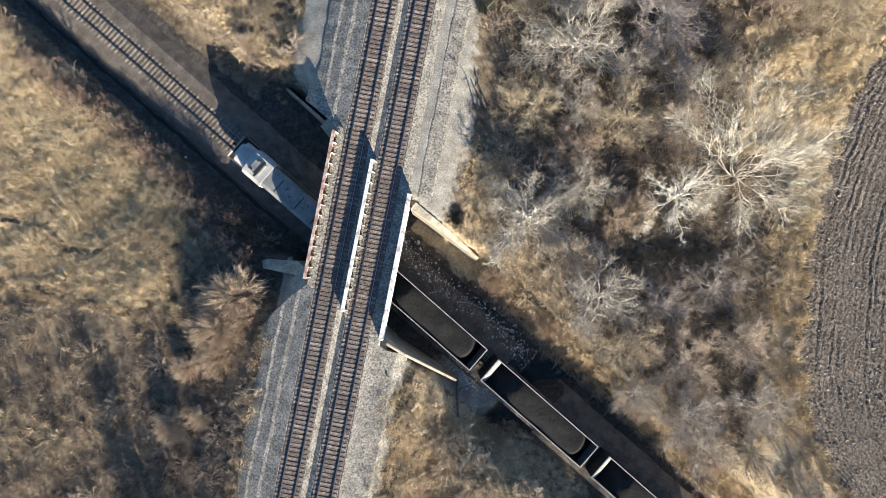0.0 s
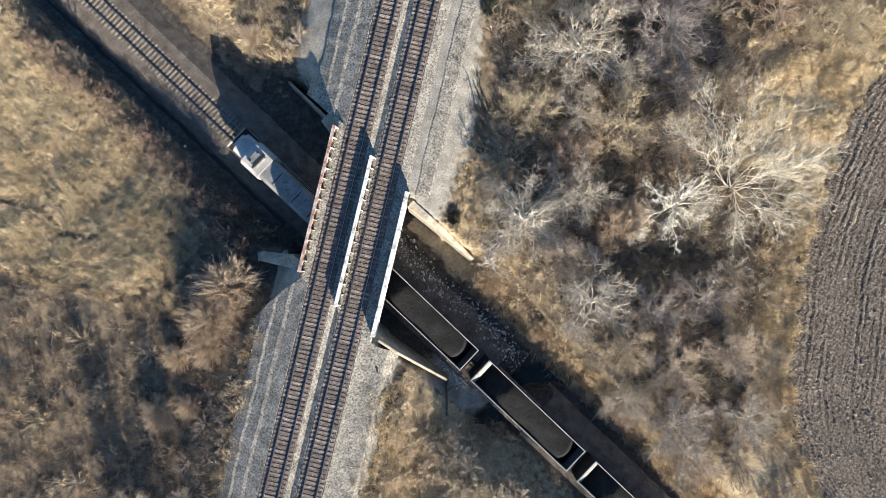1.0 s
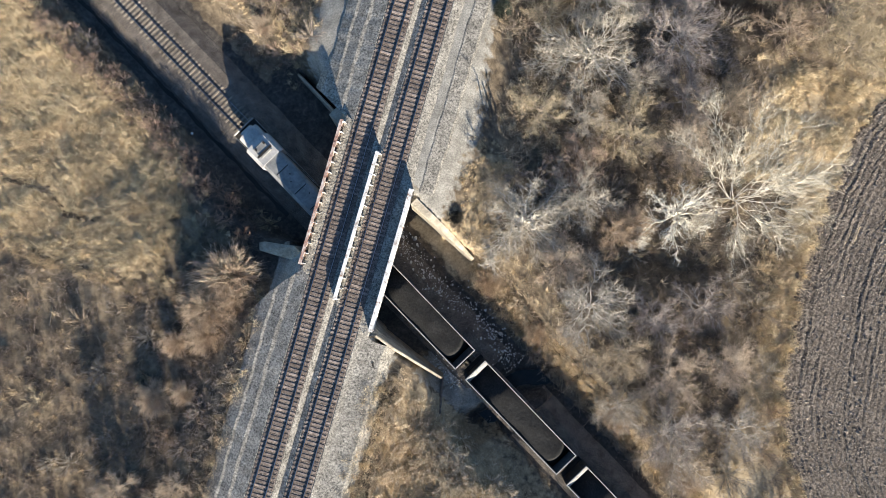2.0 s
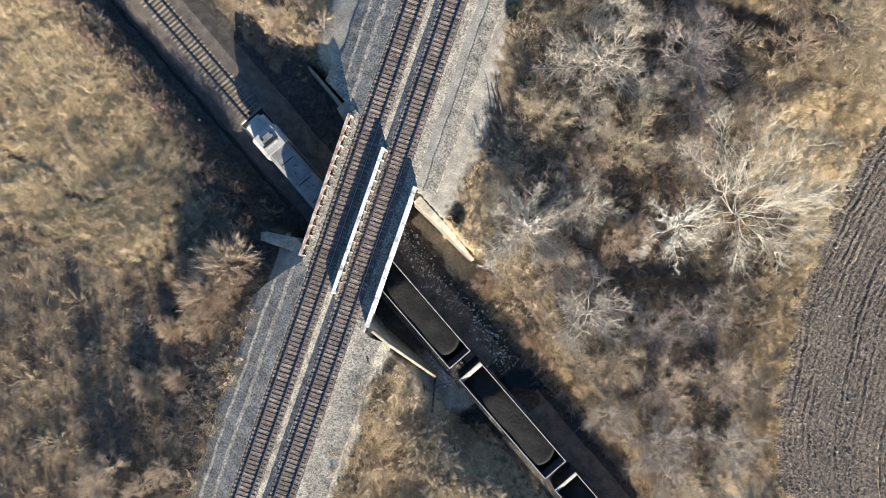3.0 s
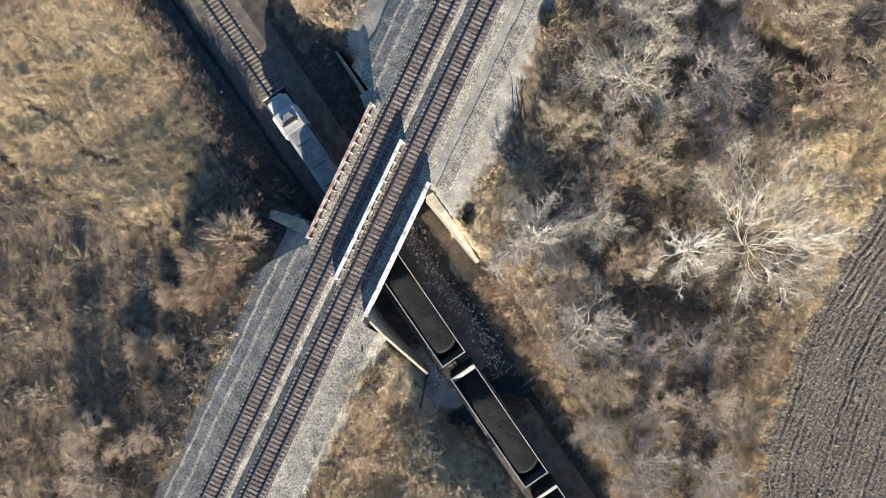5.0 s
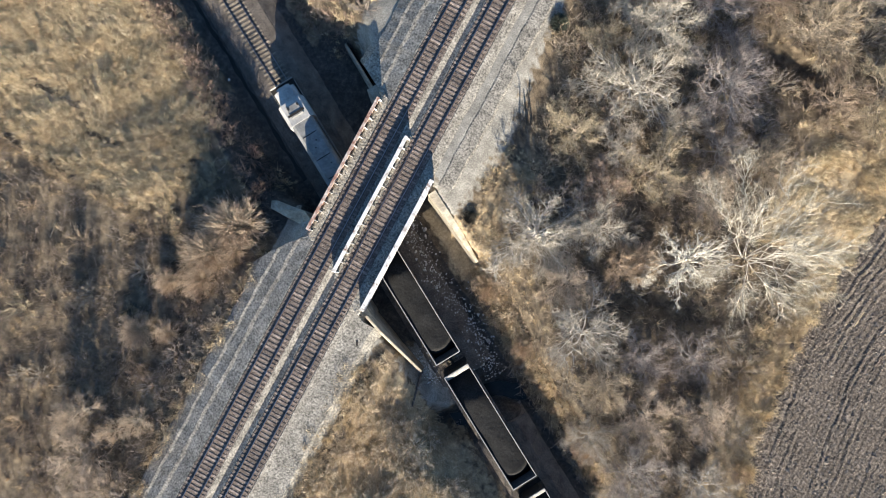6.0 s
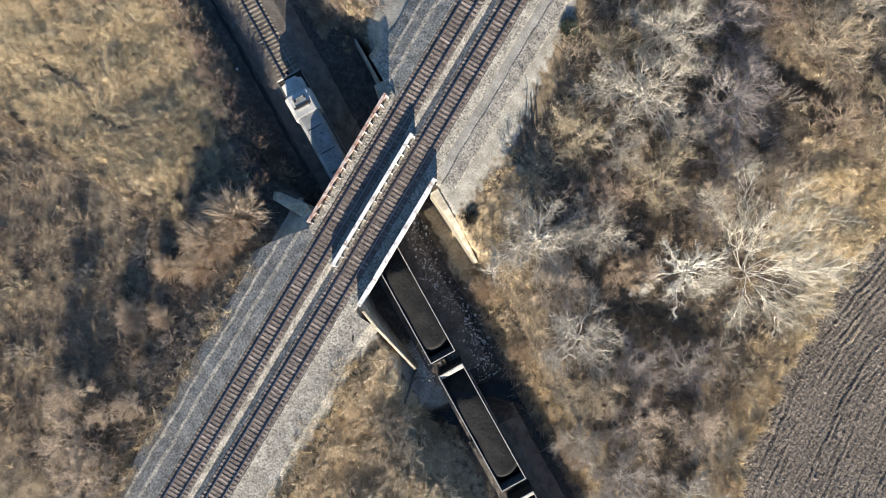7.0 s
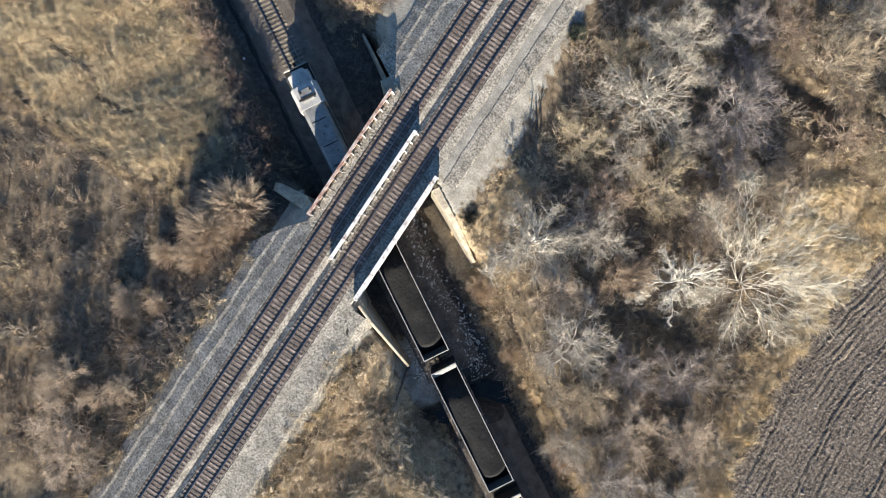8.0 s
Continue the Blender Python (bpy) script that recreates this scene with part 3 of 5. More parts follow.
# ---------------------------------------------------------------- train
def build_bogie(parent, s, n_axles=2):
    half = 0.9 if n_axles == 2 else 1.8
    b = Geo()
    for y in (-1.0, 1.0):
        b.prism([(-half - 0.5, 0.42), (-half * 0.4, 0.25), (half * 0.4, 0.25), (half + 0.5, 0.42), (half + 0.4, 0.66), (half * 0.4, 0.78), (-half * 0.4, 0.78), (-half - 0.4, 0.66)],
                "x", 0, 1)
        k = len(b.v) - 16
        for i in range(16):
            t, p, q = b.v[k + i]
            b.v[k + i] = (s + p, y + (t - 0.5) * 0.16, q)
    b.box(s - 0.25, s + 0.25, -1.0, 1.0, 0.4, 0.8)
    bogie = part("bogie", b, M_DARK, parent, "dark cast-steel bogie")
    for i in range(n_axles):
        x = s - half + 2 * half * i / (n_axles - 1)
        w = Geo()
        for y in (-0.75, 0.75):
            w.cyl((x, y - 0.065, 0.46), (x, y + 0.065, 0.46), 0.46, n=16)
        w.cyl((x, -0.75, 0.46), (x, 0.75, 0.46), 0.08, n=8)
        part("wheelset", w, M_RAIL, bogie)


def build_coal_car():
    """A high-sided gondola for coal along x, its middle at the origin, z = 0 at the rail head."""
    car = empty("coal_car")
    L, W, top, floor = 7.3, 1.52, 3.85, 1.15
    body = Geo()
    body.box(-L, L, -W, -W + 0.08, floor, top - 0.1)
    body.box(-L, L, W - 0.08, W, floor, top - 0.1)
    body.box(-L, -L + 0.08, -W + 0.08, W - 0.08, floor, top - 0.1)
    body.box(L - 0.08, L, -W + 0.08, W - 0.08, floor, top - 0.1)
    body.box(-L, L, -W, W, floor - 0.14, floor)
    body.box(-L - 0.5, L + 0.5, -0.3, 0.3, 0.75, floor - 0.14)
    part("body", body, M_CAR, car)
    rim = Geo()
    rim.box(-L - 0.04, L + 0.04, -W - 0.04, -W + 0.08, top - 0.1, top, chamfer=0.02)
    rim.box(-L - 0.04, L + 0.04, W - 0.08, W + 0.04, top - 0.1, top, chamfer=0.02)
    rim.box(-L - 0.04, -L + 0.08, -W + 0.08, W - 0.08, top - 0.1, top, chamfer=0.02)
    rim.box(L - 0.08, L + 0.04, -W + 0.08, W - 0.08, top - 0.1, top, chamfer=0.02)
    part("top_rim", rim, M_CAR_RIM, car, "bright bare-metal top rim")
    for i in range(13):
        x = -L + 0.3 + (2 * L - 0.6) * i / 12
        for y in (-1, 1):
            part("side_post", Geo().box(x - 0.05, x + 0.05, min(y * W, y * (W + 0.09)), max(y * W, y * (W + 0.09)), floor, top - 0.1), M_CAR, car)
    # the load: low at the ends, a long flat hump between
    nx, ny = 120, 26
    xs, ys = np.linspace(-L + 0.1, L - 0.1, nx), np.linspace(-W + 0.1, W - 0.1, ny)
    gx, gy = np.meshgrid(xs, ys, indexing="ij")
    rng = np.random.default_rng(3)
    crown = 1 - (np.abs(gy) / W) ** 2.2
    falls = np.minimum(smooth(0.2, 4.2, gx + L), smooth(0.5, 1.5 + 0.35 * (np.abs(gy) / W) ** 2 * 2, L - gx))
    gz = top - 1.75 + 1.5 * falls + 0.2 * crown * falls + 0.05 * np.sin(gx * 1.3) * np.cos(gy * 2.0) + rng.normal(0, 0.012, gx.shape)
    i = np.arange(nx * ny).reshape(nx, ny)
    q = np.stack([i[:-1, :-1], i[1:, :-1], i[1:, 1:], i[:-1, 1:]], -1).reshape(-1, 4)
    part("coal_load", array_mesh("coal_load", np.stack([gx.ravel(), gy.ravel(), gz.ravel()], -1), q, M_COAL, smooth=True), None, car, "heaped black coal")
    # the slanted end sheets with their braces; brighter metal paints sunlight on one
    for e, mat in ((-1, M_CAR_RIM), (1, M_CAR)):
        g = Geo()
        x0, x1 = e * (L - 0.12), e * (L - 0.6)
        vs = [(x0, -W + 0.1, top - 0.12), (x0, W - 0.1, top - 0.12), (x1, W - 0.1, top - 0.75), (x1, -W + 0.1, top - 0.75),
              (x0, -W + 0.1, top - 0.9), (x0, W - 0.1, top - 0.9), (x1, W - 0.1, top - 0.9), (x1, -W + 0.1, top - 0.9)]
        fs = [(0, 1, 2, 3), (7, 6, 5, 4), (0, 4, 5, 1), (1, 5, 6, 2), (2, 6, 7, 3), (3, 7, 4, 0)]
        part("end_sheet", g.add(vs, [f[::e] for f in fs]), mat, car, "sloping end sheet in brighter metal as painted sunlight" if e < 0 else "")
        pl = Geo().box(min(e * L, e * (L + 0.5)), max(e * L, e * (L + 0.5)), -W, W, 0.95, 1.1)
        pl.cyl((e * (L + 0.06), -0.9, 1.1), (e * (L + 0.06), -0.9, 2.9), 0.03, n=6)
        part("end_platform", pl, M_DARK, car)
        c = Geo().box(min(e * (L + 0.45), e * (L + 0.8)), max(e * (L + 0.45), e * (L + 0.8)), -0.14, 0.14, 0.72, 1.0)
        part("coupler", c, M_DARK, car)
        for y in (-1.2, 1.2):
            for z in np.arange(1.3, 3.7, 0.4):
                part("ladder_rung", Geo().cyl((e * (L + 0.04), y - 0.22, z), (e * (L + 0.04), y + 0.22, z), 0.04, n=5), M_CAR, car)
        build_bogie(car, e * 5.4)
    return car


TRAIN = LOW
car = tagged(build_coal_car(), "black high-sided coal car with a bright metal rim", "railway car", "coal cars of the train")
car.matrix_world = TRAIN @ Matrix.Translation((10.33, 0, 0))
for s in (26.58, 42.83):
    copy_thing(car, TRAIN @ Matrix.Translation((s, 0, 0)))


def build_locomotive():
    """A six-axle hood locomotive along x; its cab and nose point to -x."""
    loco = empty("locomotive")
    A, B = -10.1, 10.1
    fr = Geo().box(A, B, -1.5, 1.5, 1.1, 1.35)
    fr.box(A + 5.8, B - 6.2, -1.4, 1.4, 0.35, 1.1, chamfer=0.15)
    part("underframe", fr, M_DARK, loco)
    nose = Geo()
    nose.prism([(-1.25, 1.35), (1.25, 1.35), (1.25, 2.7), (0.85, 3.05), (-0.85, 3.05), (-1.25, 2.7)], "x", A + 1.1, A + 3.0)
    nose.prism([(-0.8, 1.35), (0.8, 1.35), (0.8, 2.5), (0.55, 2.75), (-0.55, 2.75), (-0.8, 2.5)], "x", A + 0.7, A + 1.1)
    part("nose", nose, M_LOCO, loco)
    cab = Geo().prism([(-1.55, 1.35), (1.55, 1.35), (1.55, 3.9), (1.15, 4.45), (-1.15, 4.45), (-1.55, 3.9)], "x", A + 3.0, A + 5.6)
    cab_ob = part("cab", cab, M_LOCO, loco, "grey-roofed cab")
    part("air_conditioner", Geo().box(A + 3.5, A + 4.9, -0.75, 0.75, 4.451, 4.72, chamfer=0.08), M_LOCO_SHADED, cab_ob)
    part("antenna_panel", Geo().box(A + 4.45, A + 4.7, -1.0, 1.0, 4.73, 4.8), M_DARK, cab_ob)
    for y in (-0.55, 0.6):
        part("roof_vent", Geo().box(A + 3.7, A + 3.95, y - 0.09, y + 0.09, 4.721, 4.79), M_DARK, cab_ob)
    for y in (-0.75, 0.75):
        part("windscreen", Geo().box(A + 2.965, A + 2.995, y - 0.5, y + 0.5, 3.12, 3.8), M_GLASS, cab_ob)
    hood = Geo().prism([(-1.28, 1.35), (1.28, 1.35), (1.28, 4.05), (0.95, 4.35), (-0.95, 4.35), (-1.28, 4.05)], "x", A + 5.6, B - 5.9)
    hood_ob = part("hood", hood, M_LOCO_SHADED, loco, "long engine hood, its grey darkened as painted shade")
    for x in (A + 7.3, A + 10.2, A + 12.6):
        part("hood_seam", Geo().box(x - 0.05, x + 0.05, -0.84, 0.84, 4.351, 4.385), M_DARK, hood_ob)
    for x, y in ((A + 8.2, 0.3), (A + 8.9, -0.2), (A + 11.2, 0.4)):
        part("lifting_eye", Geo().box(x - 0.07, x + 0.07, y - 0.07, y + 0.07, 4.351, 4.43), M_DARK, hood_ob)
    ex = Geo()
    for lo, hi, c, d in ((-0.5, 0.5, -0.45, -0.35), (-0.5, 0.5, 0.35, 0.45), (-0.5, -0.4, -0.35, 0.35), (0.4, 0.5, -0.35, 0.35)):
        ex.box(3.2 + lo, 3.2 + hi, 0.35 + c, 0.35 + d, 4.351, 4.62)
    ex.box(2.8, 3.6, 0.0, 0.7, 4.352, 4.38)
    part("exhaust", ex, M_DARK, loco)
    rad = Geo().prism([(-1.0, 1.35), (1.0, 1.35), (1.0, 3.4), (1.5, 3.65), (1.5, 4.5), (-1.5, 4.5), (-1.5, 3.65), (-1.0, 3.4)], "x", B - 5.6, B - 1.2)
    rad_ob = part("radiator_housing", rad, M_LOCO, loco, "overhanging grey radiator housing")
    for k in range(4):
        for y in (-0.74, 0.74):
            part("radiator_grille", Geo().box(B - 5.3 + 1.02 * k, B - 4.34 + 1.02 * k, y - 0.66, y + 0.66, 4.501, 4.53), M_GRILLE, rad_ob)
    part("end_door", Geo().box(B - 1.199, B - 1.15, -0.5, 0.5, 1.4, 3.3), M_LOCO_SIDE, rad_ob, "yellow end door")
    part("step_plate", Geo().box(B - 1.1, B - 0.1, -1.3, 1.3, 1.351, 1.37), M_LOCO_SIDE, loco, "yellow rear step plate")
    for y in (-1.5, 1.5):
        part("side_sill", Geo().box(A + 0.3, B - 0.3, y - 0.03, y + 0.03, 1.0, 1.34), M_LOCO, loco)
        h = Geo()
        for x in np.arange(A + 5.2, B - 0.3, 1.6):
            h.cyl((x, y * 0.97, 1.35), (x, y * 0.97, 2.35), 0.02, n=5)
        h.cyl((A + 5.2, y * 0.97, 2.35), (B - 0.4, y * 0.97, 2.35), 0.022, n=5)
        part("handrail", h, M_LOCO, loco)
    for e in (A, B):
        sg = 1 if e > 0 else -1
        part("coupler", Geo().box(min(e, e + sg * 0.75), max(e, e + sg * 0.75), -0.15, 0.15, 0.72, 1.0), M_DARK, loco)
        part("end_panel", Geo().box(min(e, e - sg * 0.06), max(e, e - sg * 0.06), -1.45, 1.45, 1.351, 1.75), M_LOCO_SIDE if sg > 0 else M_LOCO, loco, "yellow end panel" if sg > 0 else "")
        build_bogie(loco, e - sg * 4.1, 3)
    return loco


loco = tagged(build_locomotive(), "grey and yellow six-axle diesel locomotive pushing the coal train", "locomotive")
loco.matrix_world = TRAIN @ Matrix.Translation((-8.7, 0, 0))


# ---------------------------------------------------------------- the lower line's small trestle, ditch and stones
trestle = tagged(empty("timber_trestle", LOW), "short open-deck timber trestle over the creek", "bridge")
for u in (-0.75, 0.75):
    part("stringer", Geo().box(21.3, 28.0, u - 0.22, u + 0.22, -0.85, -0.335), M_TIE, trestle)
for u in (-1.38, 1.38):
    part("guard_timber", Geo().box(21.2, 28.1, u - 0.09, u + 0.09, -0.15, 0.0, chamfer=0.02), M_TIE_GREY, trestle)
part("walkway_beam", Geo().box(21.2, 28.1, 1.44, 1.6, -0.5, -0.3), M_TIE, trestle)
for u in (-2.15,):
    part("walkway_beam", Geo().box(21.2, 28.1, u - 0.1, u + 0.1, -0.45, -0.2), M_TIE, trestle)
    for k in range(16):
        s0 = 21.4 + k * 0.42
        part("walkway_plank", Geo().box(s0 - 0.1, s0 + 0.1, min(u * 0.62, u * 1.06), max(u * 0.62, u * 1.06), -0.199, -0.15), M_TIE_GREY, trestle)
for s0 in (21.3, 28.0):
    part("bent_cap", Geo().box(s0 - 0.2, s0 + 0.2, -2.3, 2.3, -1.35, -0.85), M_TIE, trestle)
    for u in (-1.8, -0.6, 0.6, 1.8):
        part("pile", Geo().cyl((s0, u, -4.0), (s0, u, -1.35), 0.16, n=8), M_TIE, trestle)

water = Geo().box(19.5, 30.0, -3.8, 9.0, -3.2, -2.75)
ob = tagged(new("water", water.mesh("water", M_WATER)), "still dark creek water under the trestle", "water", kind="structure")
ob.matrix_world = LOW


def build_ditch():
    """A narrow dark strip at the lower ballast's foot that paints the ditch's shade."""
    s = np.arange(-60.0, -8.0, 0.4)
    mid = -3.75 - 0.06 * np.sin(s * 0.8) - 0.05 * np.sin(s * 2.3)
    half = 0.21 + 0.06 * np.sin(s * 1.3 + 1) + 0.04 * np.sin(s * 3.7)
    rows = []
    for u in (mid - half, mid + half):
        x, y = xy(s, u)
        rows.append(np.stack([x, y, ground_z(x, y) + 0.03], -1))
    v = np.stack(rows, 1)
    v = np.concatenate([v, v - np.array([0, 0, 0.12])], 1).reshape(-1, 3)
    k = 4 * np.arange(len(s) - 1)[:, None]
    quads = np.concatenate([k + np.array([0, 1, 5, 4]), k + np.array([0, 4, 6, 2]), k + np.array([1, 3, 7, 5]), k + np.array([2, 6, 7, 3])])
    tagged(new("water", array_mesh("water", v, quads, M_WATER)), "narrow dark strip painting the shaded drainage ditch along the lower track", "ditch", kind="structure")


build_ditch()


def build_stones():
    """Pale rocks along the ditch beside the lower track."""
    g = np.random.default_rng(12)
    n = 800
    s = g.uniform(2, 23, n)
    u = 3.7 + 0.35 * np.sin(s * 0.5) + g.normal(0, 0.75, n) + 0.3 * (s > 14)
    far = g.random(n) < 0.18
    u = np.where(far, -3.0 + g.normal(0, 0.35, n), u)
    s = np.where(far, g.uniform(15.5, 20, n), s)
    x, y = xy(s, u)
    z = np.maximum(ground_z(x, y), LOW_RAIL - 0.2 - np.clip((np.abs(u) - 2.6) * 0.45, 0, 2))
    r = g.gamma(2.0, 0.024, n) + 0.04
    phi = (1 + 5 ** 0.5) / 2
    ico_v = np.array([(-1, phi, 0), (1, phi, 0), (-1, -phi, 0), (1, -phi, 0), (0, -1, phi), (0, 1, phi), (0, -1, -phi), (0, 1, -phi),
                      (phi, 0, -1), (phi, 0, 1), (-phi, 0, -1), (-phi, 0, 1)]) / 1.9
    ico_f = np.array([(0, 11, 5), (0, 5, 1), (0, 1, 7), (0, 7, 10), (0, 10, 11), (1, 5, 9), (5, 11, 4), (11, 10, 2), (10, 7, 6), (7, 1, 8),
                      (3, 9, 4), (3, 4, 2), (3, 2, 6), (3, 6, 8), (3, 8, 9), (4, 9, 5), (2, 4, 11), (6, 2, 10), (8, 6, 7), (9, 8, 1)])
    v = (ico_v[None] * g.uniform(0.75, 1.15, (n, 12, 1)) + g.normal(0, 0.1, (n, 12, 3))) * r[:, None, None] * g.uniform(0.55, 1.2, (n, 1, 3))
    v = v + np.stack([x, y, z + 0.2 * r], -1)[:, None]
    f = ico_f[None] + 12 * np.arange(n)[:, None, None]
    ob = new("riprap", array_mesh("riprap", v.reshape(-1, 3), f.reshape(-1, 3), M_STONE))
    tagged(ob, "scattered pale riprap stones along the ditch", "stones", kind="stuff")


build_stones()


def build_pole(name, a, c, r0, r1, mat, label, category):
    """A lying pole from a to c, resting on the ground."""
    za = float(ground_z(np.array([a[0]]), np.array([a[1]]))[0]) + r0
    zc = float(ground_z(np.array([c[0]]), np.array([c[1]]))[0]) + r1
    ob = new(name, Geo().cyl((*a, za), (*c, zc), r0, r1, 8).mesh(name, mat))
    tagged(ob, label, category)


build_pole("discarded_tie", (5.6, -13.6), (6.2, -14.9), 0.15, 0.15, M_DARK, "discarded dark timber lying on the gravel", "timber")
build_pole("fallen_post", (-30.2, -20.2), (-30.5, -17.9), 0.08, 0.06, M_TIE_GREY, "weathered fallen post lying in the dry grass", "post")
build_pole("fallen_log", (13.6, -14.2), (14.4, -18.0), 0.16, 0.1, M_TIE, "dark fallen log beside the wing wall", "log")


for s0, u0, r0 in ((-23.1, -5.1, 0.17),):
    x0, y0 = xy(s0, u0)
    bm = bmesh.new()
    bmesh.ops.create_icosphere(bm, subdivisions=2, radius=r0)
    for vert in bm.verts:
        vert.co *= 1 + 0.25 * noise.noise(vert.co * 7 + Vector((s0, u0, 0)))
        vert.co.z *= 0.7
    me = bpy.data.meshes.new("pale_rock")
    bm.to_mesh(me)
    bm.free()
    me.materials.append(M_LIMESTONE)
    ob = tagged(new("pale_rock", me), "single chalky white rock beside the lower track", "rock")
    ob.location = (x0, y0, float(ground_z(np.array([x0]), np.array([y0]))[0]) + 0.3 * r0)


# ---------------------------------------------------------------- vegetation
def palette(name, colours, source, rough=0.9, spread=0.4):
    """A plant material whose colour is picked along a palette by object, by island or by a mesh attribute."""
    m = bpy.data.materials.new(name)
    m.use_nodes = True
    n, ln = m.node_tree.nodes, m.node_tree.links
    bsdf = n["Principled BSDF"]
    bsdf.inputs["Roughness"].default_value = rough
    bsdf.inputs["Specular IOR Level"].default_value = 0.2
    geo = n.new("ShaderNodeNewGeometry")
    if source == "object":
        src = n.new("ShaderNodeObjectInfo").outputs["Random"]
    elif source == "island":
        src = geo.outputs["Random Per Island"]
    else:
        a = n.new("ShaderNodeAttribute")
        a.attribute_name = source
        src = a.outputs["Fac"]
    ramp = n.new("ShaderNodeValToRGB")
    els = ramp.color_ramp.elements
    while len(els) < len(colours):
        els.new(0.5)
    for i, c in enumerate(colours):
        els[i].position = i / (len(colours) - 1)
        els[i].color = (*c, 1)
    ln.new(src, ramp.inputs["Fac"])
    mr = n.new("ShaderNodeMapRange")
    mr.inputs["To Min"].default_value, mr.inputs["To Max"].default_value = 1 - spread, 1 + spread
    ln.new(geo.outputs["Random Per Island"], mr.inputs["Value"])
    mx = n.new("ShaderNodeVectorMath")
    mx.operation = "SCALE"
    ln.new(ramp.outputs["Color"], mx.inputs[0])
    ln.new(mr.outputs[0], mx.inputs["Scale"])
    ln.new(mx.outputs[0], bsdf.inputs["Base Color"])
    return m


M_BARK_WHITE = material("white_bark", [(0.45, 0.415, 0.35), (0.63, 0.595, 0.52), (0.74, 0.705, 0.63)], 3.0, 0.8)
M_BARK_PALE = material("bleached_beige_bark", [(0.40, 0.365, 0.305), (0.58, 0.54, 0.46), (0.68, 0.64, 0.56)], 3.0, 0.85)
M_BARK_GREY = material("grey_bark", [(0.35, 0.32, 0.28), (0.53, 0.492, 0.435), (0.63, 0.592, 0.53)], 3.0, 0.85, tint=0.2)
M_BARK_TAN = material("tan_bark", [(0.27, 0.22, 0.172), (0.42, 0.35, 0.28), (0.50, 0.42, 0.34)], 3.0, 0.85)
M_BARK_MAUVE = material("mauve_grey_bark", [(0.32, 0.285, 0.25), (0.45, 0.405, 0.365), (0.53, 0.485, 0.44)], 3.0, 0.85)
M_TWIG_WHITE = palette("white_twigs", [(0.60, 0.56, 0.48), (0.74, 0.70, 0.62)], "island")
M_TWIG_BEIGE = palette("beige_twigs", [(0.47, 0.425, 0.34), (0.59, 0.54, 0.44)], "island")
M_TWIG_GREY = palette("grey_twigs", [(0.30, 0.262, 0.215), (0.38, 0.34, 0.285), (0.36, 0.305, 0.245), (0.42, 0.38, 0.32)], "object")
M_TWIG_PALE = palette("pale_grey_twigs", [(0.36, 0.32, 0.262), (0.43, 0.39, 0.325)], "object")
M_TWIG_BROWN = palette("brown_twigs", [(0.29, 0.22, 0.165), (0.33, 0.245, 0.19), (0.40, 0.305, 0.21), (0.36, 0.285, 0.22)], "object")
M_TWIG_MAUVE = palette("mauve_grey_twigs", [(0.25, 0.21, 0.182), (0.32, 0.272, 0.244), (0.29, 0.252, 0.218)], "object")
M_TWIG_OLIVE = palette("olive_tan_twigs", [(0.34, 0.28, 0.19), (0.41, 0.345, 0.235), (0.38, 0.31, 0.225)], "object")
M_TWIG_TAN = palette("tan_twigs", [(0.42, 0.335, 0.255), (0.50, 0.405, 0.31)], "object")
M_TWIG_STRAW = palette("straw_stems", [(0.59, 0.50, 0.375), (0.66, 0.565, 0.43), (0.62, 0.535, 0.42)], "object")
M_TWIG_RED = palette("reddish_twigs", [(0.26, 0.185, 0.145), (0.34, 0.25, 0.20), (0.30, 0.235, 0.19)], "object")
M_BRUSH = palette("dead_brush", [(0.19, 0.15, 0.122), (0.29, 0.238, 0.197), (0.31, 0.265, 0.226), (0.41, 0.33, 0.235), (0.43, 0.37, 0.295), (0.50, 0.41, 0.295), (0.59, 0.49, 0.355)], "tint", spread=0.5)
M_GRASS = palette("dry_grass", [(0.33, 0.25, 0.175), (0.47, 0.372, 0.25), (0.58, 0.472, 0.315), (0.64, 0.535, 0.365), (0.72, 0.615, 0.435)], "tint", spread=0.42)


def frame_axes(w):
    ref = np.where(np.abs(w[:, 2:3]) > 0.9, np.array([[1.0, 0, 0]]), np.array([[0, 0, 1.0]]))
    a = np.cross(w, ref)
    a /= np.linalg.norm(a, axis=1, keepdims=True) + 1e-9
    return a, np.cross(w, a)


def tubes(p0, p1, r0, r1, sides=3):
    """Tapered many-sided sticks: corners and triangles."""
    w = p1 - p0
    w = w / (np.linalg.norm(w, axis=1, keepdims=True) + 1e-9)
    a, b = frame_axes(w)
    ang = np.arange(sides) * 2 * math.pi / sides
    ring = a[:, None, :] * np.cos(ang)[None, :, None] + b[:, None, :] * np.sin(ang)[None, :, None]
    v = np.concatenate([p0[:, None] + ring * r0[:, None, None], p1[:, None] + ring * r1[:, None, None]], 1)
    k = np.arange(len(p0))[:, None] * (2 * sides)
    f = []
    for i in range(sides):
        j = (i + 1) % sides
        f += [np.concatenate([k + i, k + j, k + sides + j], 1), np.concatenate([k + i, k + sides + j, k + sides + i], 1)]
    return v.reshape(-1, 3), np.concatenate(f)


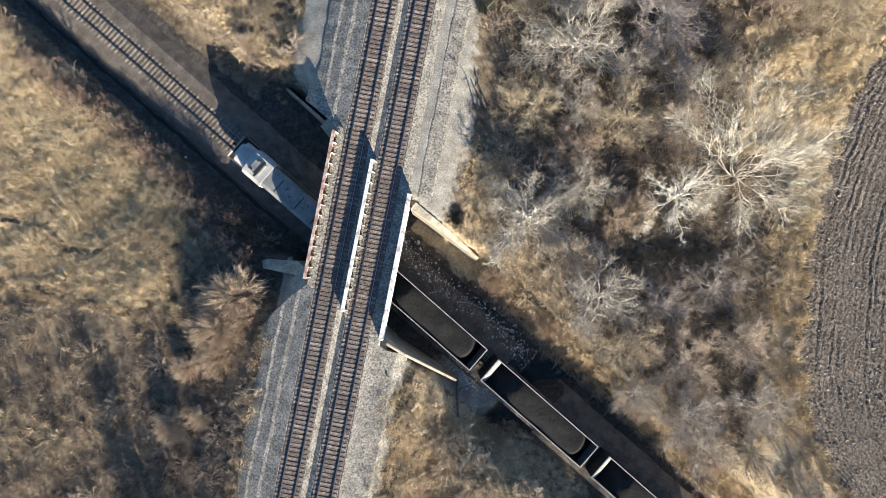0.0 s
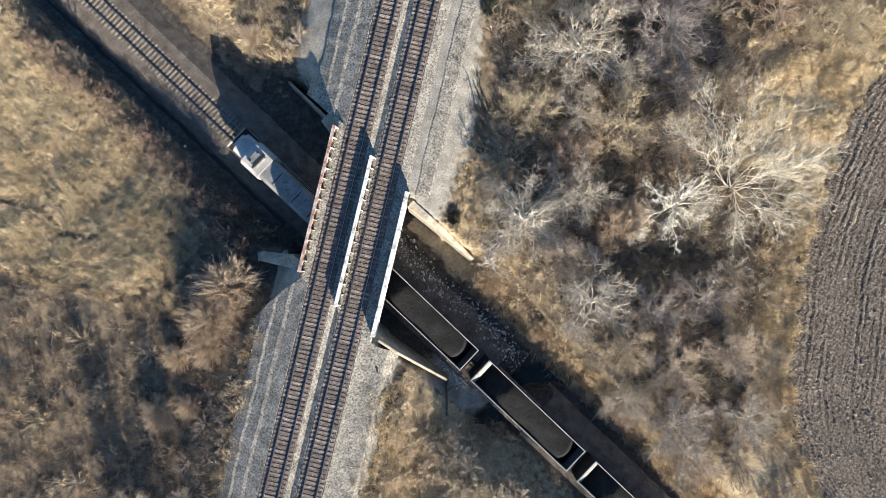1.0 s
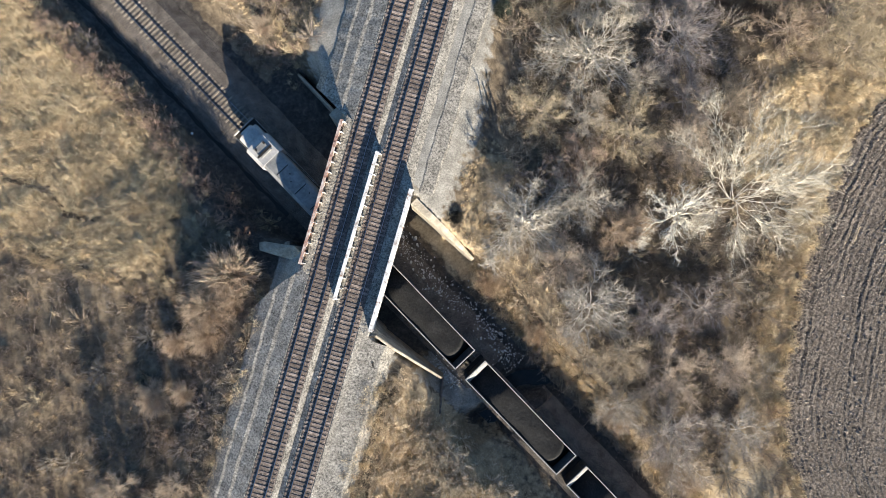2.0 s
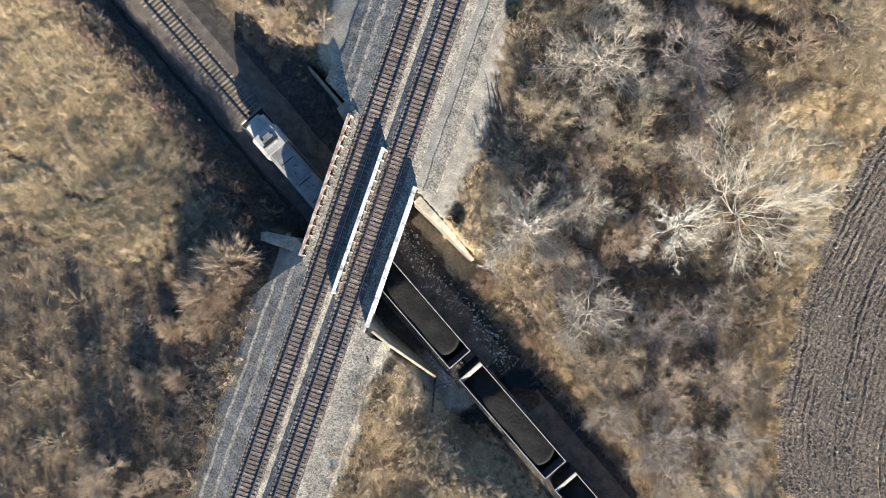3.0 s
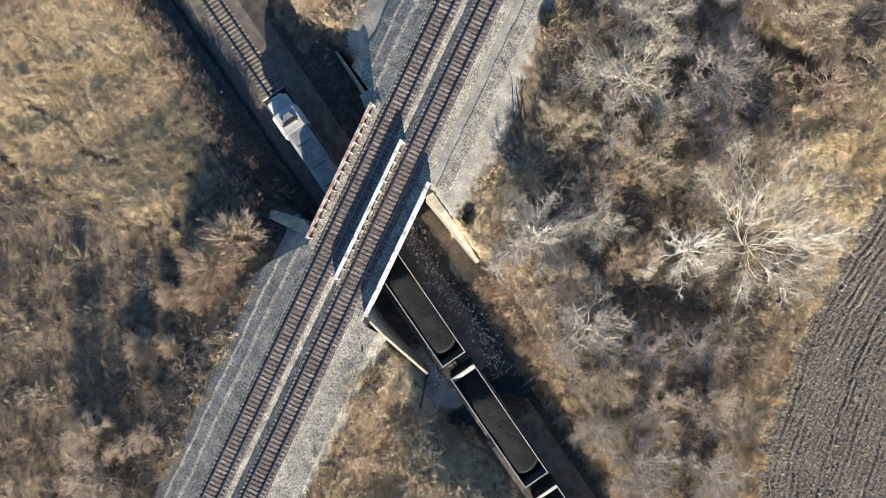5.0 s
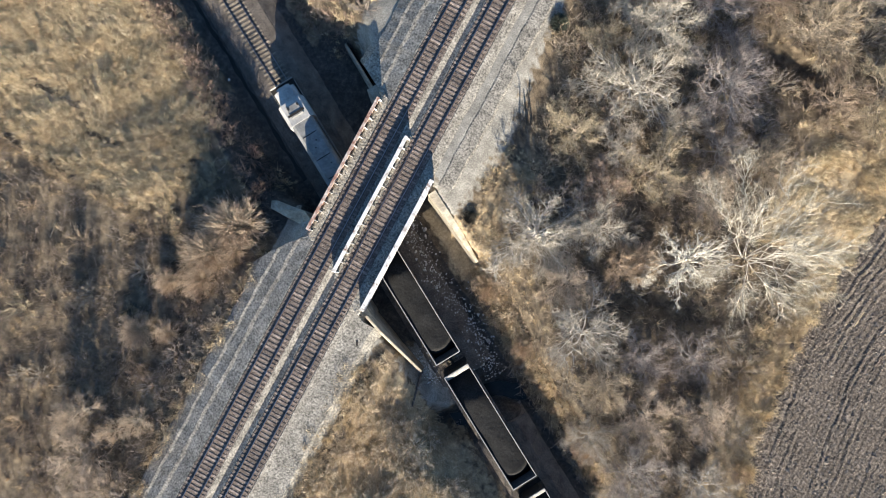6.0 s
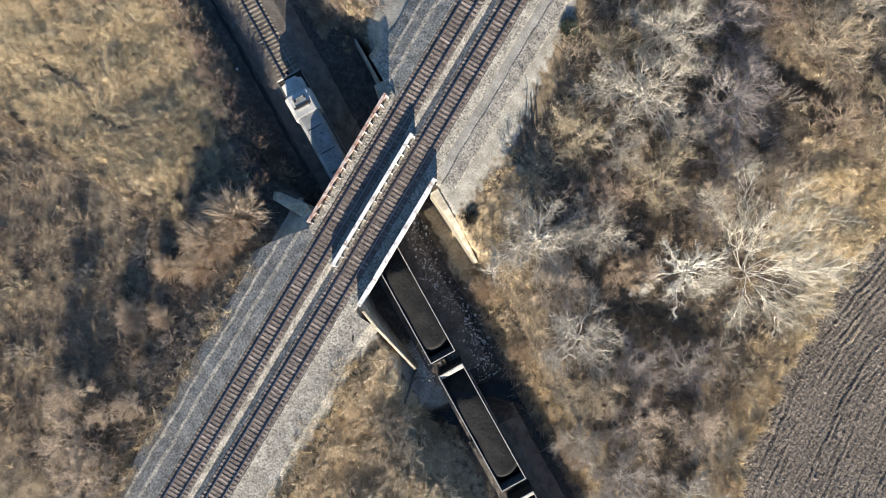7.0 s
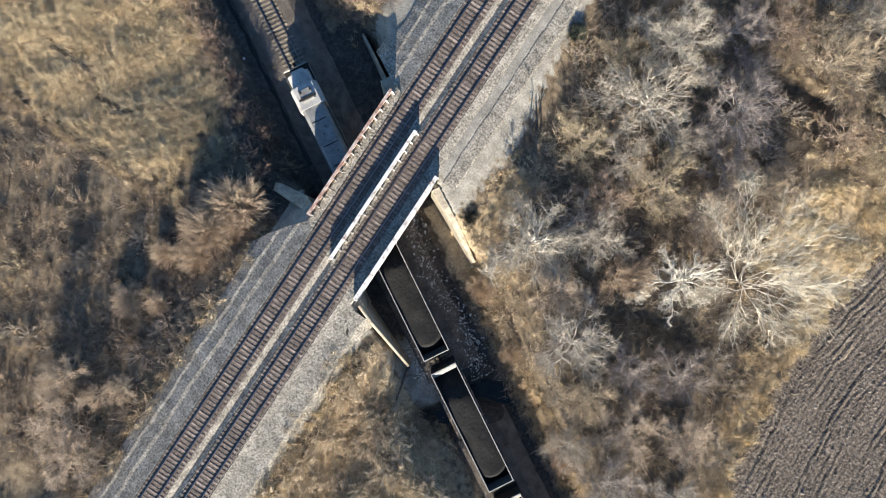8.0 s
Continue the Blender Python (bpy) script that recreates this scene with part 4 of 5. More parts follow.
def spikes(p0, p1, r0):
    """Pointed three-sided sticks."""
    w = p1 - p0
    w = w / (np.linalg.norm(w, axis=1, keepdims=True) + 1e-9)
    a, b = frame_axes(w)
    ang = np.arange(3) * 2 * math.pi / 3
    ring = a[:, None, :] * np.cos(ang)[None, :, None] + b[:, None, :] * np.sin(ang)[None, :, None]
    v = np.concatenate([p0[:, None] + ring * r0[:, None, None], p1[:, None]], 1)
    k = np.arange(len(p0))[:, None] * 4
    f = np.concatenate([np.concatenate([k + i, k + (i + 1) % 3, k + 3], 1) for i in range(3)])
    return v.reshape(-1, 3), f


def joined(pieces):
    vs, fs, k = [], [], 0
    for v, f in pieces:
        vs.append(v)
        fs.append(f + k)
        k += len(v)
    return np.concatenate(vs), np.concatenate(fs)


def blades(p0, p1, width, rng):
    """Single flat triangles, tapering to a point, that stand in for fine twigs and grass."""
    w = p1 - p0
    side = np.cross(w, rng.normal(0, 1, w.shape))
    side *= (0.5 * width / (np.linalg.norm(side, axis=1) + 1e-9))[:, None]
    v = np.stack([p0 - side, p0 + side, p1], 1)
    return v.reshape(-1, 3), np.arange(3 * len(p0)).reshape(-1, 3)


def unit(v):
    return v / (np.linalg.norm(v, axis=-1, keepdims=True) + 1e-9)


def bowed(p0, p2, share, n, rng, wobble):
    """Paths of n pieces from p0 to p2 that go outwards first and then up; share: how far up the bow's knee is."""
    knee = p0 + (p2 - p0) * np.array([0.6, 0.6, share])
    t = np.linspace(0, 1, n + 1)[None, :, None]
    path = (1 - t) ** 2 * p0[:, None] + 2 * t * (1 - t) * knee[:, None] + t ** 2 * p2[:, None]
    reach = np.linalg.norm(p2 - p0, axis=1)[:, None, None]
    path[:, 1:] += rng.normal(0, wobble, path[:, 1:].shape) * reach
    return path


def shoots(rng, paths, count, length, first, mix, pieces):
    """Side shoots along every path, fanned outwards; mix: shares of the parent's way, the way out, chance and up."""
    m, n1, _ = paths.shape
    t = first + (1 - first) * (np.arange(count)[None] + rng.random((m, count))) / count
    f = np.clip(t * (n1 - 1), 0, n1 - 1.001)
    i = f.astype(int)
    row = np.arange(m)[:, None]
    a, b = paths[row, i], paths[row, i + 1]
    base = a + (b - a) * (f - i)[..., None]
    way = unit(b - a)
    centre = np.array([0, 0, 0.35 * paths[..., 2].max()])
    w = mix[0] * way + mix[1] * unit(base - centre) + mix[2] * unit(rng.normal(0, 1, way.shape)) + np.array([0, 0, mix[3]])
    size = length * (1.2 - 0.6 * t) * rng.uniform(0.65, 1.3, t.shape)
    tip = base + unit(w) * size[..., None]
    base, tip = base.reshape(-1, 3), tip.reshape(-1, 3)
    return bowed(base, tip, 0.42, pieces, rng, 0.05)


def wood(paths, r0, r1, sides, pointed=False):
    """Tapered round wood along paths."""
    m, n1, _ = paths.shape
    r0 = np.broadcast_to(r0, (m,))
    out = []
    for k in range(n1 - 1):
        ra, rb = r0 + (r1 - r0) * k / (n1 - 1), r0 + (r1 - r0) * (k + 1) / (n1 - 1)
        if pointed and k == n1 - 2:
            out.append(spikes(paths[:, k], paths[:, k + 1], ra))
        else:
            out.append(tubes(paths[:, k], paths[:, k + 1], ra, rb, sides))
    return out


def make_tree(seed, height, spread, mats, limbs=13, fork=0.28, tips=None, leaf=1.0, bough=0.36, girth=0.8, lean=0.05, many=(11, 7, 4)):
    """A bare tree at the origin: a trunk that forks into limbs which carry a dome of boughs, twigs and fine sprays."""
    rng = np.random.default_rng(seed)
    top = np.array([rng.normal(0, lean) * height, rng.normal(0, lean) * height, 0.8 * height])
    leader = bowed(np.array([[0, 0, -0.5]]), top[None], 0.5, 6, rng, 0.012)
    if tips is None:
        e = np.sqrt((np.arange(limbs) + 0.6) / limbs)
        az = 2.4 * np.arange(limbs) + rng.uniform(0, 6.28) + rng.normal(0, 0.25, limbs)
        rad = spread * e * rng.uniform(0.82, 1.12, limbs)
        tips = np.stack([np.cos(az) * rad, np.sin(az) * rad, height * (1 - 0.62 * e ** 2.6) * rng.uniform(0.88, 1.05, limbs)], -1)
    else:
        tips = np.array(tips, float)
        limbs = len(tips)
        e = np.clip(np.hypot(tips[:, 0], tips[:, 1]) / spread, 0, 1)
    stagger = rng.uniform(0.85, 1.15, limbs) if e.min() < 0.3 else rng.uniform(0.7, 1.9, limbs)
    at = np.clip((fork + 0.3 * (1 - e)) * stagger * height + 0.5, 0, 0.75 * height) / (0.8 * height + 0.5) * 6
    i = np.clip(at.astype(int), 0, 5)
    start = leader[0][i] + (leader[0][i + 1] - leader[0][i]) * (at - i)[:, None]
    arms = bowed(start, tips, 0.38, 7, rng, 0.035)
    thick = height * 0.0165 * girth
    boughs = shoots(rng, arms, many[0], bough * spread * 1.15, 0.2, (0.6, 0.4, 0.8, 0.18), 3)
    twigs = shoots(rng, boughs, many[1], 0.12 * height, 0.12, (0.5, 0.35, 0.85, 0.22), 1)
    sprays = shoots(rng, twigs, many[2], 0.09 * height, 0.15, (0.5, 0.3, 0.85, 0.25), 1)
    trunk = wood(leader, thick, 0.3 * thick, 6) + wood(arms, np.full(limbs, 0.55 * thick), 0.16 * thick, 4, True)
    trunk += wood(boughs, max(0.27 * thick, 0.038), 0.018, 3, True)
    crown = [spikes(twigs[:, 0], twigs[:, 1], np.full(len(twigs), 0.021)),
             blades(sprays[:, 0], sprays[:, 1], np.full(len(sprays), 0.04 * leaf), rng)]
    tree = empty("bare_tree")
    part("trunk", array_mesh("trunk", *joined(trunk), mats[0]), None, tree)
    part("crown", array_mesh("crown", *joined(crown), mats[1]), None, tree)
    return tree


def make_shrub(seed, height, spread, mat, stems, leaf=1.0, flat=0.6):
    """A bare many-stemmed shrub with a rounded top, as one mesh."""
    rng = np.random.default_rng(seed)
    az = 2.4 * np.arange(stems) + rng.normal(0, 0.3, stems)
    e = np.sqrt((np.arange(stems) + 0.5) / stems)
    ring = np.stack([np.cos(az), np.sin(az)], -1)
    start = np.concatenate([ring * (0.14 * spread * e)[:, None], np.full((stems, 1), -0.12)], 1)
    tip = np.concatenate([ring * (spread * e * rng.uniform(0.75, 1.1, stems))[:, None], (height * (1 - flat * e ** 2.2) * rng.uniform(0.75, 1.08, stems))[:, None]], 1)
    canes = bowed(start, tip, 0.55, 3, rng, 0.03)
    twigs = shoots(rng, canes, 7, 0.34 * height, 0.2, (0.75, 0.4, 0.5, 0.2), 1)
    sprays = shoots(rng, twigs, 4, 0.2 * height, 0.15, (0.7, 0.35, 0.6, 0.2), 1)
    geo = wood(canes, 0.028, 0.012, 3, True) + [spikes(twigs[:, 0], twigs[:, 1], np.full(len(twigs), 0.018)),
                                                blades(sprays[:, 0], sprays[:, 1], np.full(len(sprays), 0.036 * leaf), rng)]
    return array_mesh("bare_shrub", *joined(geo), mat)


def zg(x, y):
    return float(ground_z(np.array([x], float), np.array([y], float))[0])


def open_ground(x, y):
    """1 where plants may stand, 0 on the tracks, their gravel, the cutting's floor and the field."""
    s, u = su(x, y)
    wav = 0.9 * np.sin(y * 0.7) + 0.6 * np.sin(y * 1.9 + 1) + 0.5 * np.sin(x * 1.3)
    west = x < np.where(y > 6, -11.0, np.where(y > -15, -9.8, -8.3)) + 0.6 * wav
    east = x > np.where(y > -1, np.interp(y, [-1, 4.5, 10, 14, 18, 22, 26, 30], [10.0, 13.3, 12.2, 11.7, 11.3, 10.4, 9.2, 8.8]), 7.2 + 2.0 * np.exp(-((y + 11.5) / 4.0) ** 2)) + 0.6 * wav
    off_low = (u > 8.8 - 2.9 * smooth(11, 16, s) - 2.0 * smooth(-15, -19, s) + 0.5 * wav) | (u < -6.0 - 0.4 * wav)
    wing = (np.abs(u) < 10) & (x > -10.5) & (x < np.where(u > 0, 10.0, 8.0))
    field = x < field_edge(y) - 0.8 + 0.5 * wav
    p = 0.465 * s + 0.885 * u
    # left without plants so sunlight reaches the trackside strip
    bare = (s > 14.5) & (s < 30.0) & (p > 6.6) & (p < 10.0) & (u < 0)
    return (west | east) & off_low & field & ~wing & ~bare & (gully(x, y) < 0.62)


def near(x, y):
    return (x - 9) ** 2 + y ** 2 < 63 ** 2


def patchy(x, y, size, seed):
    """Soft patches between 0 and 1, about size metres across."""
    k = 2.6 / size
    p = seed * 1.7
    a = np.sin(k * (x + 0.4 * y) + p + 1.1 * np.sin(k * 0.6 * y + p)) + np.sin(k * 1.13 * (y - 0.35 * x) + 2.3 * p + 1.2 * np.sin(k * 0.7 * x))
    b = np.sin(k * 2.1 * (x - 0.7 * y) + 3.1 * p) * np.sin(k * 1.9 * (y + 0.5 * x) + p)
    return np.clip(0.5 + 0.22 * a + 0.16 * b, 0, 1)


# prototypes are removed once they are copied; each is 9 m high and 9 m across
KINDS = {"pale": (M_BARK_GREY, M_TWIG_PALE), "grey": (M_BARK_GREY, M_TWIG_GREY), "tan": (M_BARK_TAN, M_TWIG_TAN),
         "mauve": (M_BARK_MAUVE, M_TWIG_MAUVE), "olive": (M_BARK_TAN, M_TWIG_OLIVE), "brown": (M_BARK_TAN, M_TWIG_BROWN)}
LOOKS = {"pale": "leafless tree with pale grey sunlit branches", "grey": "leafless grey-brown tree with a fine twiggy crown",
         "tan": "leafless tree with fine pinkish tan twigs", "mauve": "leafless tree with dull mauve-grey twigs",
         "olive": "leafless tree with dense olive-tan twigs", "brown": "low round leafless tree with rust-brown twigs"}
tree_protos = {k: [make_tree(200 + 10 * i + j, 9.0, 4.5, m, limbs=12 + 2 * j) for j in range(2)] for i, (k, m) in enumerate(KINDS.items())}
open_protos = [make_tree(70 + i, 9.0, 2.6, (M_BARK_GREY, M_TWIG_PALE), limbs=8, fork=0.2, bough=0.4, girth=1.6, lean=0.03, many=(4, 2, 1)) for i in range(2)]


def stand_tree(proto, x, y, wide, high, rng, label):
    """A copy of a prototype, wide and high metres."""
    a, c = wide / 9.0, high / 9.0
    m = Matrix.Translation((x, y, zg(x, y))) @ Matrix.Rotation(rng.uniform(0, 6.28), 4, "Z") @ Matrix.Diagonal((a, a, c, 1))
    t = copy_thing(proto, m)
    t.scale = (a, a, c)
    return tagged(t, label, "tree", "bare trees of the wood")


rng = random.Random(21)
# x, y, crown's width, height, kind
TREES = [(18.6, 24.3, 11.5, 7.5, "pale"), (18.1, 31.2, 9.6, 7.2, "pale"), (26.8, 28.4, 9.8, 7.5, "mauve"), (17.0, 5.8, 10.6, 5.3, "pale"),
         (22.1, 9.2, 8.0, 5.1, "pale"), (27.0, 6.9, 4.8, 4.4, "brown"), (26.1, -1.2, 9.2, 6.6, "grey"), (31.0, 18.0, 6.8, 6.2, "tan"),
         (24.8, 17.8, 8.0, 6.2, "olive"), (42.1, 36.4, 9.0, 7.0, "olive"), (38.0, 2.2, 6.8, 4.4, "mauve"), (36.6, -5.9, 7.8, 4.8, "tan"),
         (31.0, -5.4, 6.4, 5.3, "olive"), (42.4, -3.2, 6.0, 4.4, "tan"), (15.4, 17.4, 6.6, 4.4, "olive"), (24.9, 23.6, 5.4, 5.3, "grey"),
         (33.0, 39.2, 10.0, 7.0, "olive"), (38.8, 34.0, 7.0, 5.3, "brown"), (26.3, 39.2, 6.8, 4.4, "brown"), (30.0, 23.0, 6.5, 5.3, "mauve"),
         (21.0, 13.5, 6.2, 4.8, "brown"), (20.5, 18.2, 6.5, 4.8, "grey"), (33.4, -0.6, 5.6, 4.8, "mauve"),
         (22.3, 2.6, 6.4, 4.8, "tan"), (14.0, 36.0, 8.0, 7.0, "grey"), (22.0, 44.0, 9.0, 7.9, "grey"), (34.0, 45.0, 9.5, 7.9, "grey"),
         (46.0, 33.4, 7.0, 5.3, "olive"), (38.5, -12.0, 7.0, 5.3, "mauve"), (45.5, -9.5, 7.0, 4.4, "grey"), (33.5, -11.0, 6.5, 4.8, "grey"),
         (50.0, 42.0, 9.0, 7.9, "olive"), (13.0, 45.0, 8.0, 7.0, "grey"), (26.6, 33.6, 5.6, 4.4, "mauve"), (13.2, 27.5, 5.0, 4.4, "olive"),
         (41.0, -15.5, 7.5, 5.3, "grey"), (35.3, 24.2, 6.0, 4.4, "olive"), (22.8, 36.2, 7.0, 5.3, "mauve")]
for x, y, wide, high, kind in TREES:
    stand_tree(rng.choice(tree_protos[kind]), x, y, wide, high, rng, LOOKS[kind])
# the trees south-west of the line, whose long shadows cross the meadow
for x, y, wide, high, kind in ((-14.6, -39.0, 9.0, 5.0, "tan"), (-16.8, -34.2, 5.0, 7.5, "tan"), (-10.9, -32.0, 3.4, 5.5, "tan"), (-12.9, -34.6, 3.4, 4.6, "tan"),
                               (-11.6, -42.0, 7.0, 4.0, "tan")):
    stand_tree(rng.choice(tree_protos[kind]), x, y, wide, high, rng, "leafless tree with pinkish tan twigs beside the embankment")

WHITE = (M_BARK_WHITE, M_TWIG_WHITE)
tips = [(-6.2, 7.2, 9.5), (-1.2, 7.6, 10.0), (2.5, 6.6, 9.6), (7.0, 4.6, 8.0), (7.4, 0.2, 5.5), (-6.8, 3.0, 8.2), (-3.4, 3.2, 11.0), (1.4, 2.0, 11.0), (4.6, 2.6, 10.0),
        (5.6, -3.0, 4.6), (1.4, -4.2, 4.6), (-3.2, -3.4, 5.0)]
big = make_tree(301, 11.0, 9.0, (M_BARK_PALE, M_TWIG_BEIGE), fork=0.3, tips=tips, bough=0.34, girth=0.5, leaf=0.75, many=(14, 8, 5))
big.matrix_world = Matrix.Translation((37.3, 14.2, zg(37.3, 14.2)))
tagged(big, "large leafless tree with bleached limbs fanning out by the field", "tree", "bare trees of the wood")
for x, y, wide, high, label in ((32.4, 10.6, 7.6, 7.0, "leafless tree with bleached white branches"), (29.4, 6.9, 2.6, 3.5, "small dead tree with bleached bare branches")):
    white = make_tree(310 + int(x), high, wide / 2, WHITE, limbs=12 if wide > 5 else 7, girth=2.0, leaf=1.1, bough=0.5, many=(9, 6, 3))
    white.matrix_world = Matrix.Translation((x, y, zg(x, y)))
    tagged(white, label, "tree", "bare trees of the wood")
for proto, x, y, wide, high, label in ((open_protos[0], 17.1, 5.6, 9.0, 8.4, "tall open leafless tree with a forked pale trunk"), (open_protos[1], 15.2, 0.2, 6.4, 5.2, "open leafless tree with pale limbs beside the wing wall")):
    stand_tree(proto, x, y, wide, high, rng, label)
for p in (*(t for ts in tree_protos.values() for t in ts), *open_protos):
    for o in (*p.children_recursive, p):
        bpy.data.objects.remove(o)

SHRUB_MATS = (M_TWIG_BROWN, M_TWIG_GREY, M_TWIG_MAUVE, M_TWIG_OLIVE)
shrub_protos = [make_shrub(80 + i, 3.0, 1.9, SHRUB_MATS[i % 4], 13 + i % 3) for i in range(8)]
round_protos = [make_shrub(120 + i, 3.2, 2.2, M_TWIG_TAN, 150, leaf=0.7, flat=0.5) for i in range(2)]
stalk_protos = [make_shrub(140 + i, 2.4, 1.4, M_TWIG_STRAW, 26) for i in range(3)]
red_protos = [make_shrub(150 + i, 2.6, 1.6, M_TWIG_RED, 14) for i in range(3)]
ROUND = [(-12.7, -9.3, 1.5), (-13.5, -13.3, 1.2), (-13.0, -16.2, 0.95), (-11.3, -11.6, 0.75), (-16.4, -24.4, 0.8), (-16.8, 18.6, 0.6), (28.6, 8.6, 0.9), (-13.5, -23.1, 0.65), (-16.0, -18.1, 0.75)]
SHRUBS = [(-12.7, -5.0, 0.6), (-11.9, -29.0, 0.7), (-10.9, 18.5, 0.95), (23.6, -6.6, 0.9), (23.0, -8.8, 0.55), (-11.2, -24.5, 0.7), (-14.2, -28.5, 0.8)]
BANK = [(-19.0, 16.4, 0.5), (-18.2, 15.6, 0.4), (-17.3, 15.2, 0.45), (-15.9, 14.9, 0.5), (-14.4, 15.6, 0.45), (-13.2, 15.9, 0.5), (-12.3, 17.0, 0.55), (-20.4, 17.2, 0.5), (-15.2, 16.8, 0.6)]
count = 0


def stand_shrub(x, y, sc, label, protos=shrub_protos):
    global count
    ob = new("bare_shrub", rng.choice(protos))
    ob.matrix_world = (Matrix.Translation((x, y, zg(x, y))) @ Matrix.Rotation(rng.uniform(0, 6.28), 4, "Z")
                       @ Matrix.Diagonal((sc * rng.uniform(0.9, 1.15), sc * rng.uniform(0.9, 1.15), sc * rng.uniform(0.8, 1.1), 1)))
    tagged(ob, label, "shrub", "bare shrubs of the thicket")
    count += 1


for x, y, sc in BANK:
    stand_shrub(x, y, sc, "small reddish leafless shrub on the cutting's bank", red_protos)
for x, y, sc in SHRUBS:
    stand_shrub(x, y, sc, "rounded leafless shrub with thin brown twigs")
for x, y, sc in ROUND:
    stand_shrub(x, y, sc, "large rounded leafless shrub, dense with pinkish tan twigs", round_protos)
taken = [(x, y, 1.0 + sc) for x, y, sc in SHRUBS] + [(x, y, 1.0 + 1.7 * sc) for x, y, sc in ROUND]
# the thicket's rim over the lower line, on both sides
for k in range(17):
    x, y = xy(13.5 + 2.0 * k + rng.uniform(-0.5, 0.5), 8.4 + rng.uniform(-0.6, 0.5))
    sc = rng.uniform(0.6, 0.9)
    stand_shrub(x, y, sc, "leafless tan shrub overhanging the cutting", stalk_protos + round_protos[:1])
    taken.append((x, y, 0.8 + sc))
for k in range(40):
    x, y = xy(-9.5 - 0.85 * k + rng.uniform(-0.4, 0.4), -6.3 - rng.choice((0.0, 1.0, 2.0)) + rng.uniform(-0.4, 0.4))
    sc = rng.uniform(0.45, 0.8)
    stand_shrub(x, y, sc, "dull reddish-brown leafless shrub along the cutting's edge", red_protos)
    taken.append((x, y, 0.5 + 0.5 * sc))
for k in range(110):
    x, y = rng.uniform(8.5, 25.0), rng.uniform(-34.0, -13.0)
    if bool(open_ground(np.array([x]), np.array([y]))[0]) and not any((x - a) ** 2 + (y - b) ** 2 < 0.8 * r * r for a, b, r in taken):
        sc = rng.uniform(0.7, 1.15)
        stand_shrub(x, y, sc, "rounded stand of dense straw-coloured stems", stalk_protos)
        taken.append((x, y, 0.5 + 0.6 * sc))
tries = 0
while count < 296 and tries < 12000:
    tries += 1
    x, y = rng.uniform(-52, 64), rng.uniform(-56, 56)
    if not near(x, y) or not bool(open_ground(np.array([x]), np.array([y]))[0]):
        continue
    s, u = su(x, y)
    if x < -15 and u < -9 and y > -17 and rng.random() < 0.95:
        continue
    if x > 38.5 and 17 < y < 31:
        continue
    # no shrubs in the sun's path to the trackside strip
    if u < 0 and 14 < s < 46 and 6.0 < 0.465 * s + 0.885 * u < 10.5:
        continue
    if any((x - a) ** 2 + (y - b) ** 2 < r * r for a, b, r in taken):
        continue
    if 7 < x < 26 and -38 < y < -13:
        continue
    sc = rng.choice((0.7, 0.85, 1.0, 1.15))
    if 7 < x < 15 and y > -2 or x < -9:
        sc *= 0.7
    taken.append((x, y, 0.8 + sc))
    k = int(min(3, 4 * float(patchy(np.array([x]), np.array([y]), 9.0, 2)[0])))
    stand_shrub(x, y, sc, "leafless shrub of thin brown and grey twigs", [shrub_protos[k], shrub_protos[k + 4]])


def scatter(n, density, seed):
    """n random places round the bridge, kept by a density between 0 and 1."""
    g = np.random.default_rng(seed)
    x, y = g.uniform(-54, 66, n), g.uniform(-58, 58, n)
    keep = near(x, y) & (np.abs(y) < 47) & (g.random(n) < density(x, y))
    return x[keep], y[keep], g


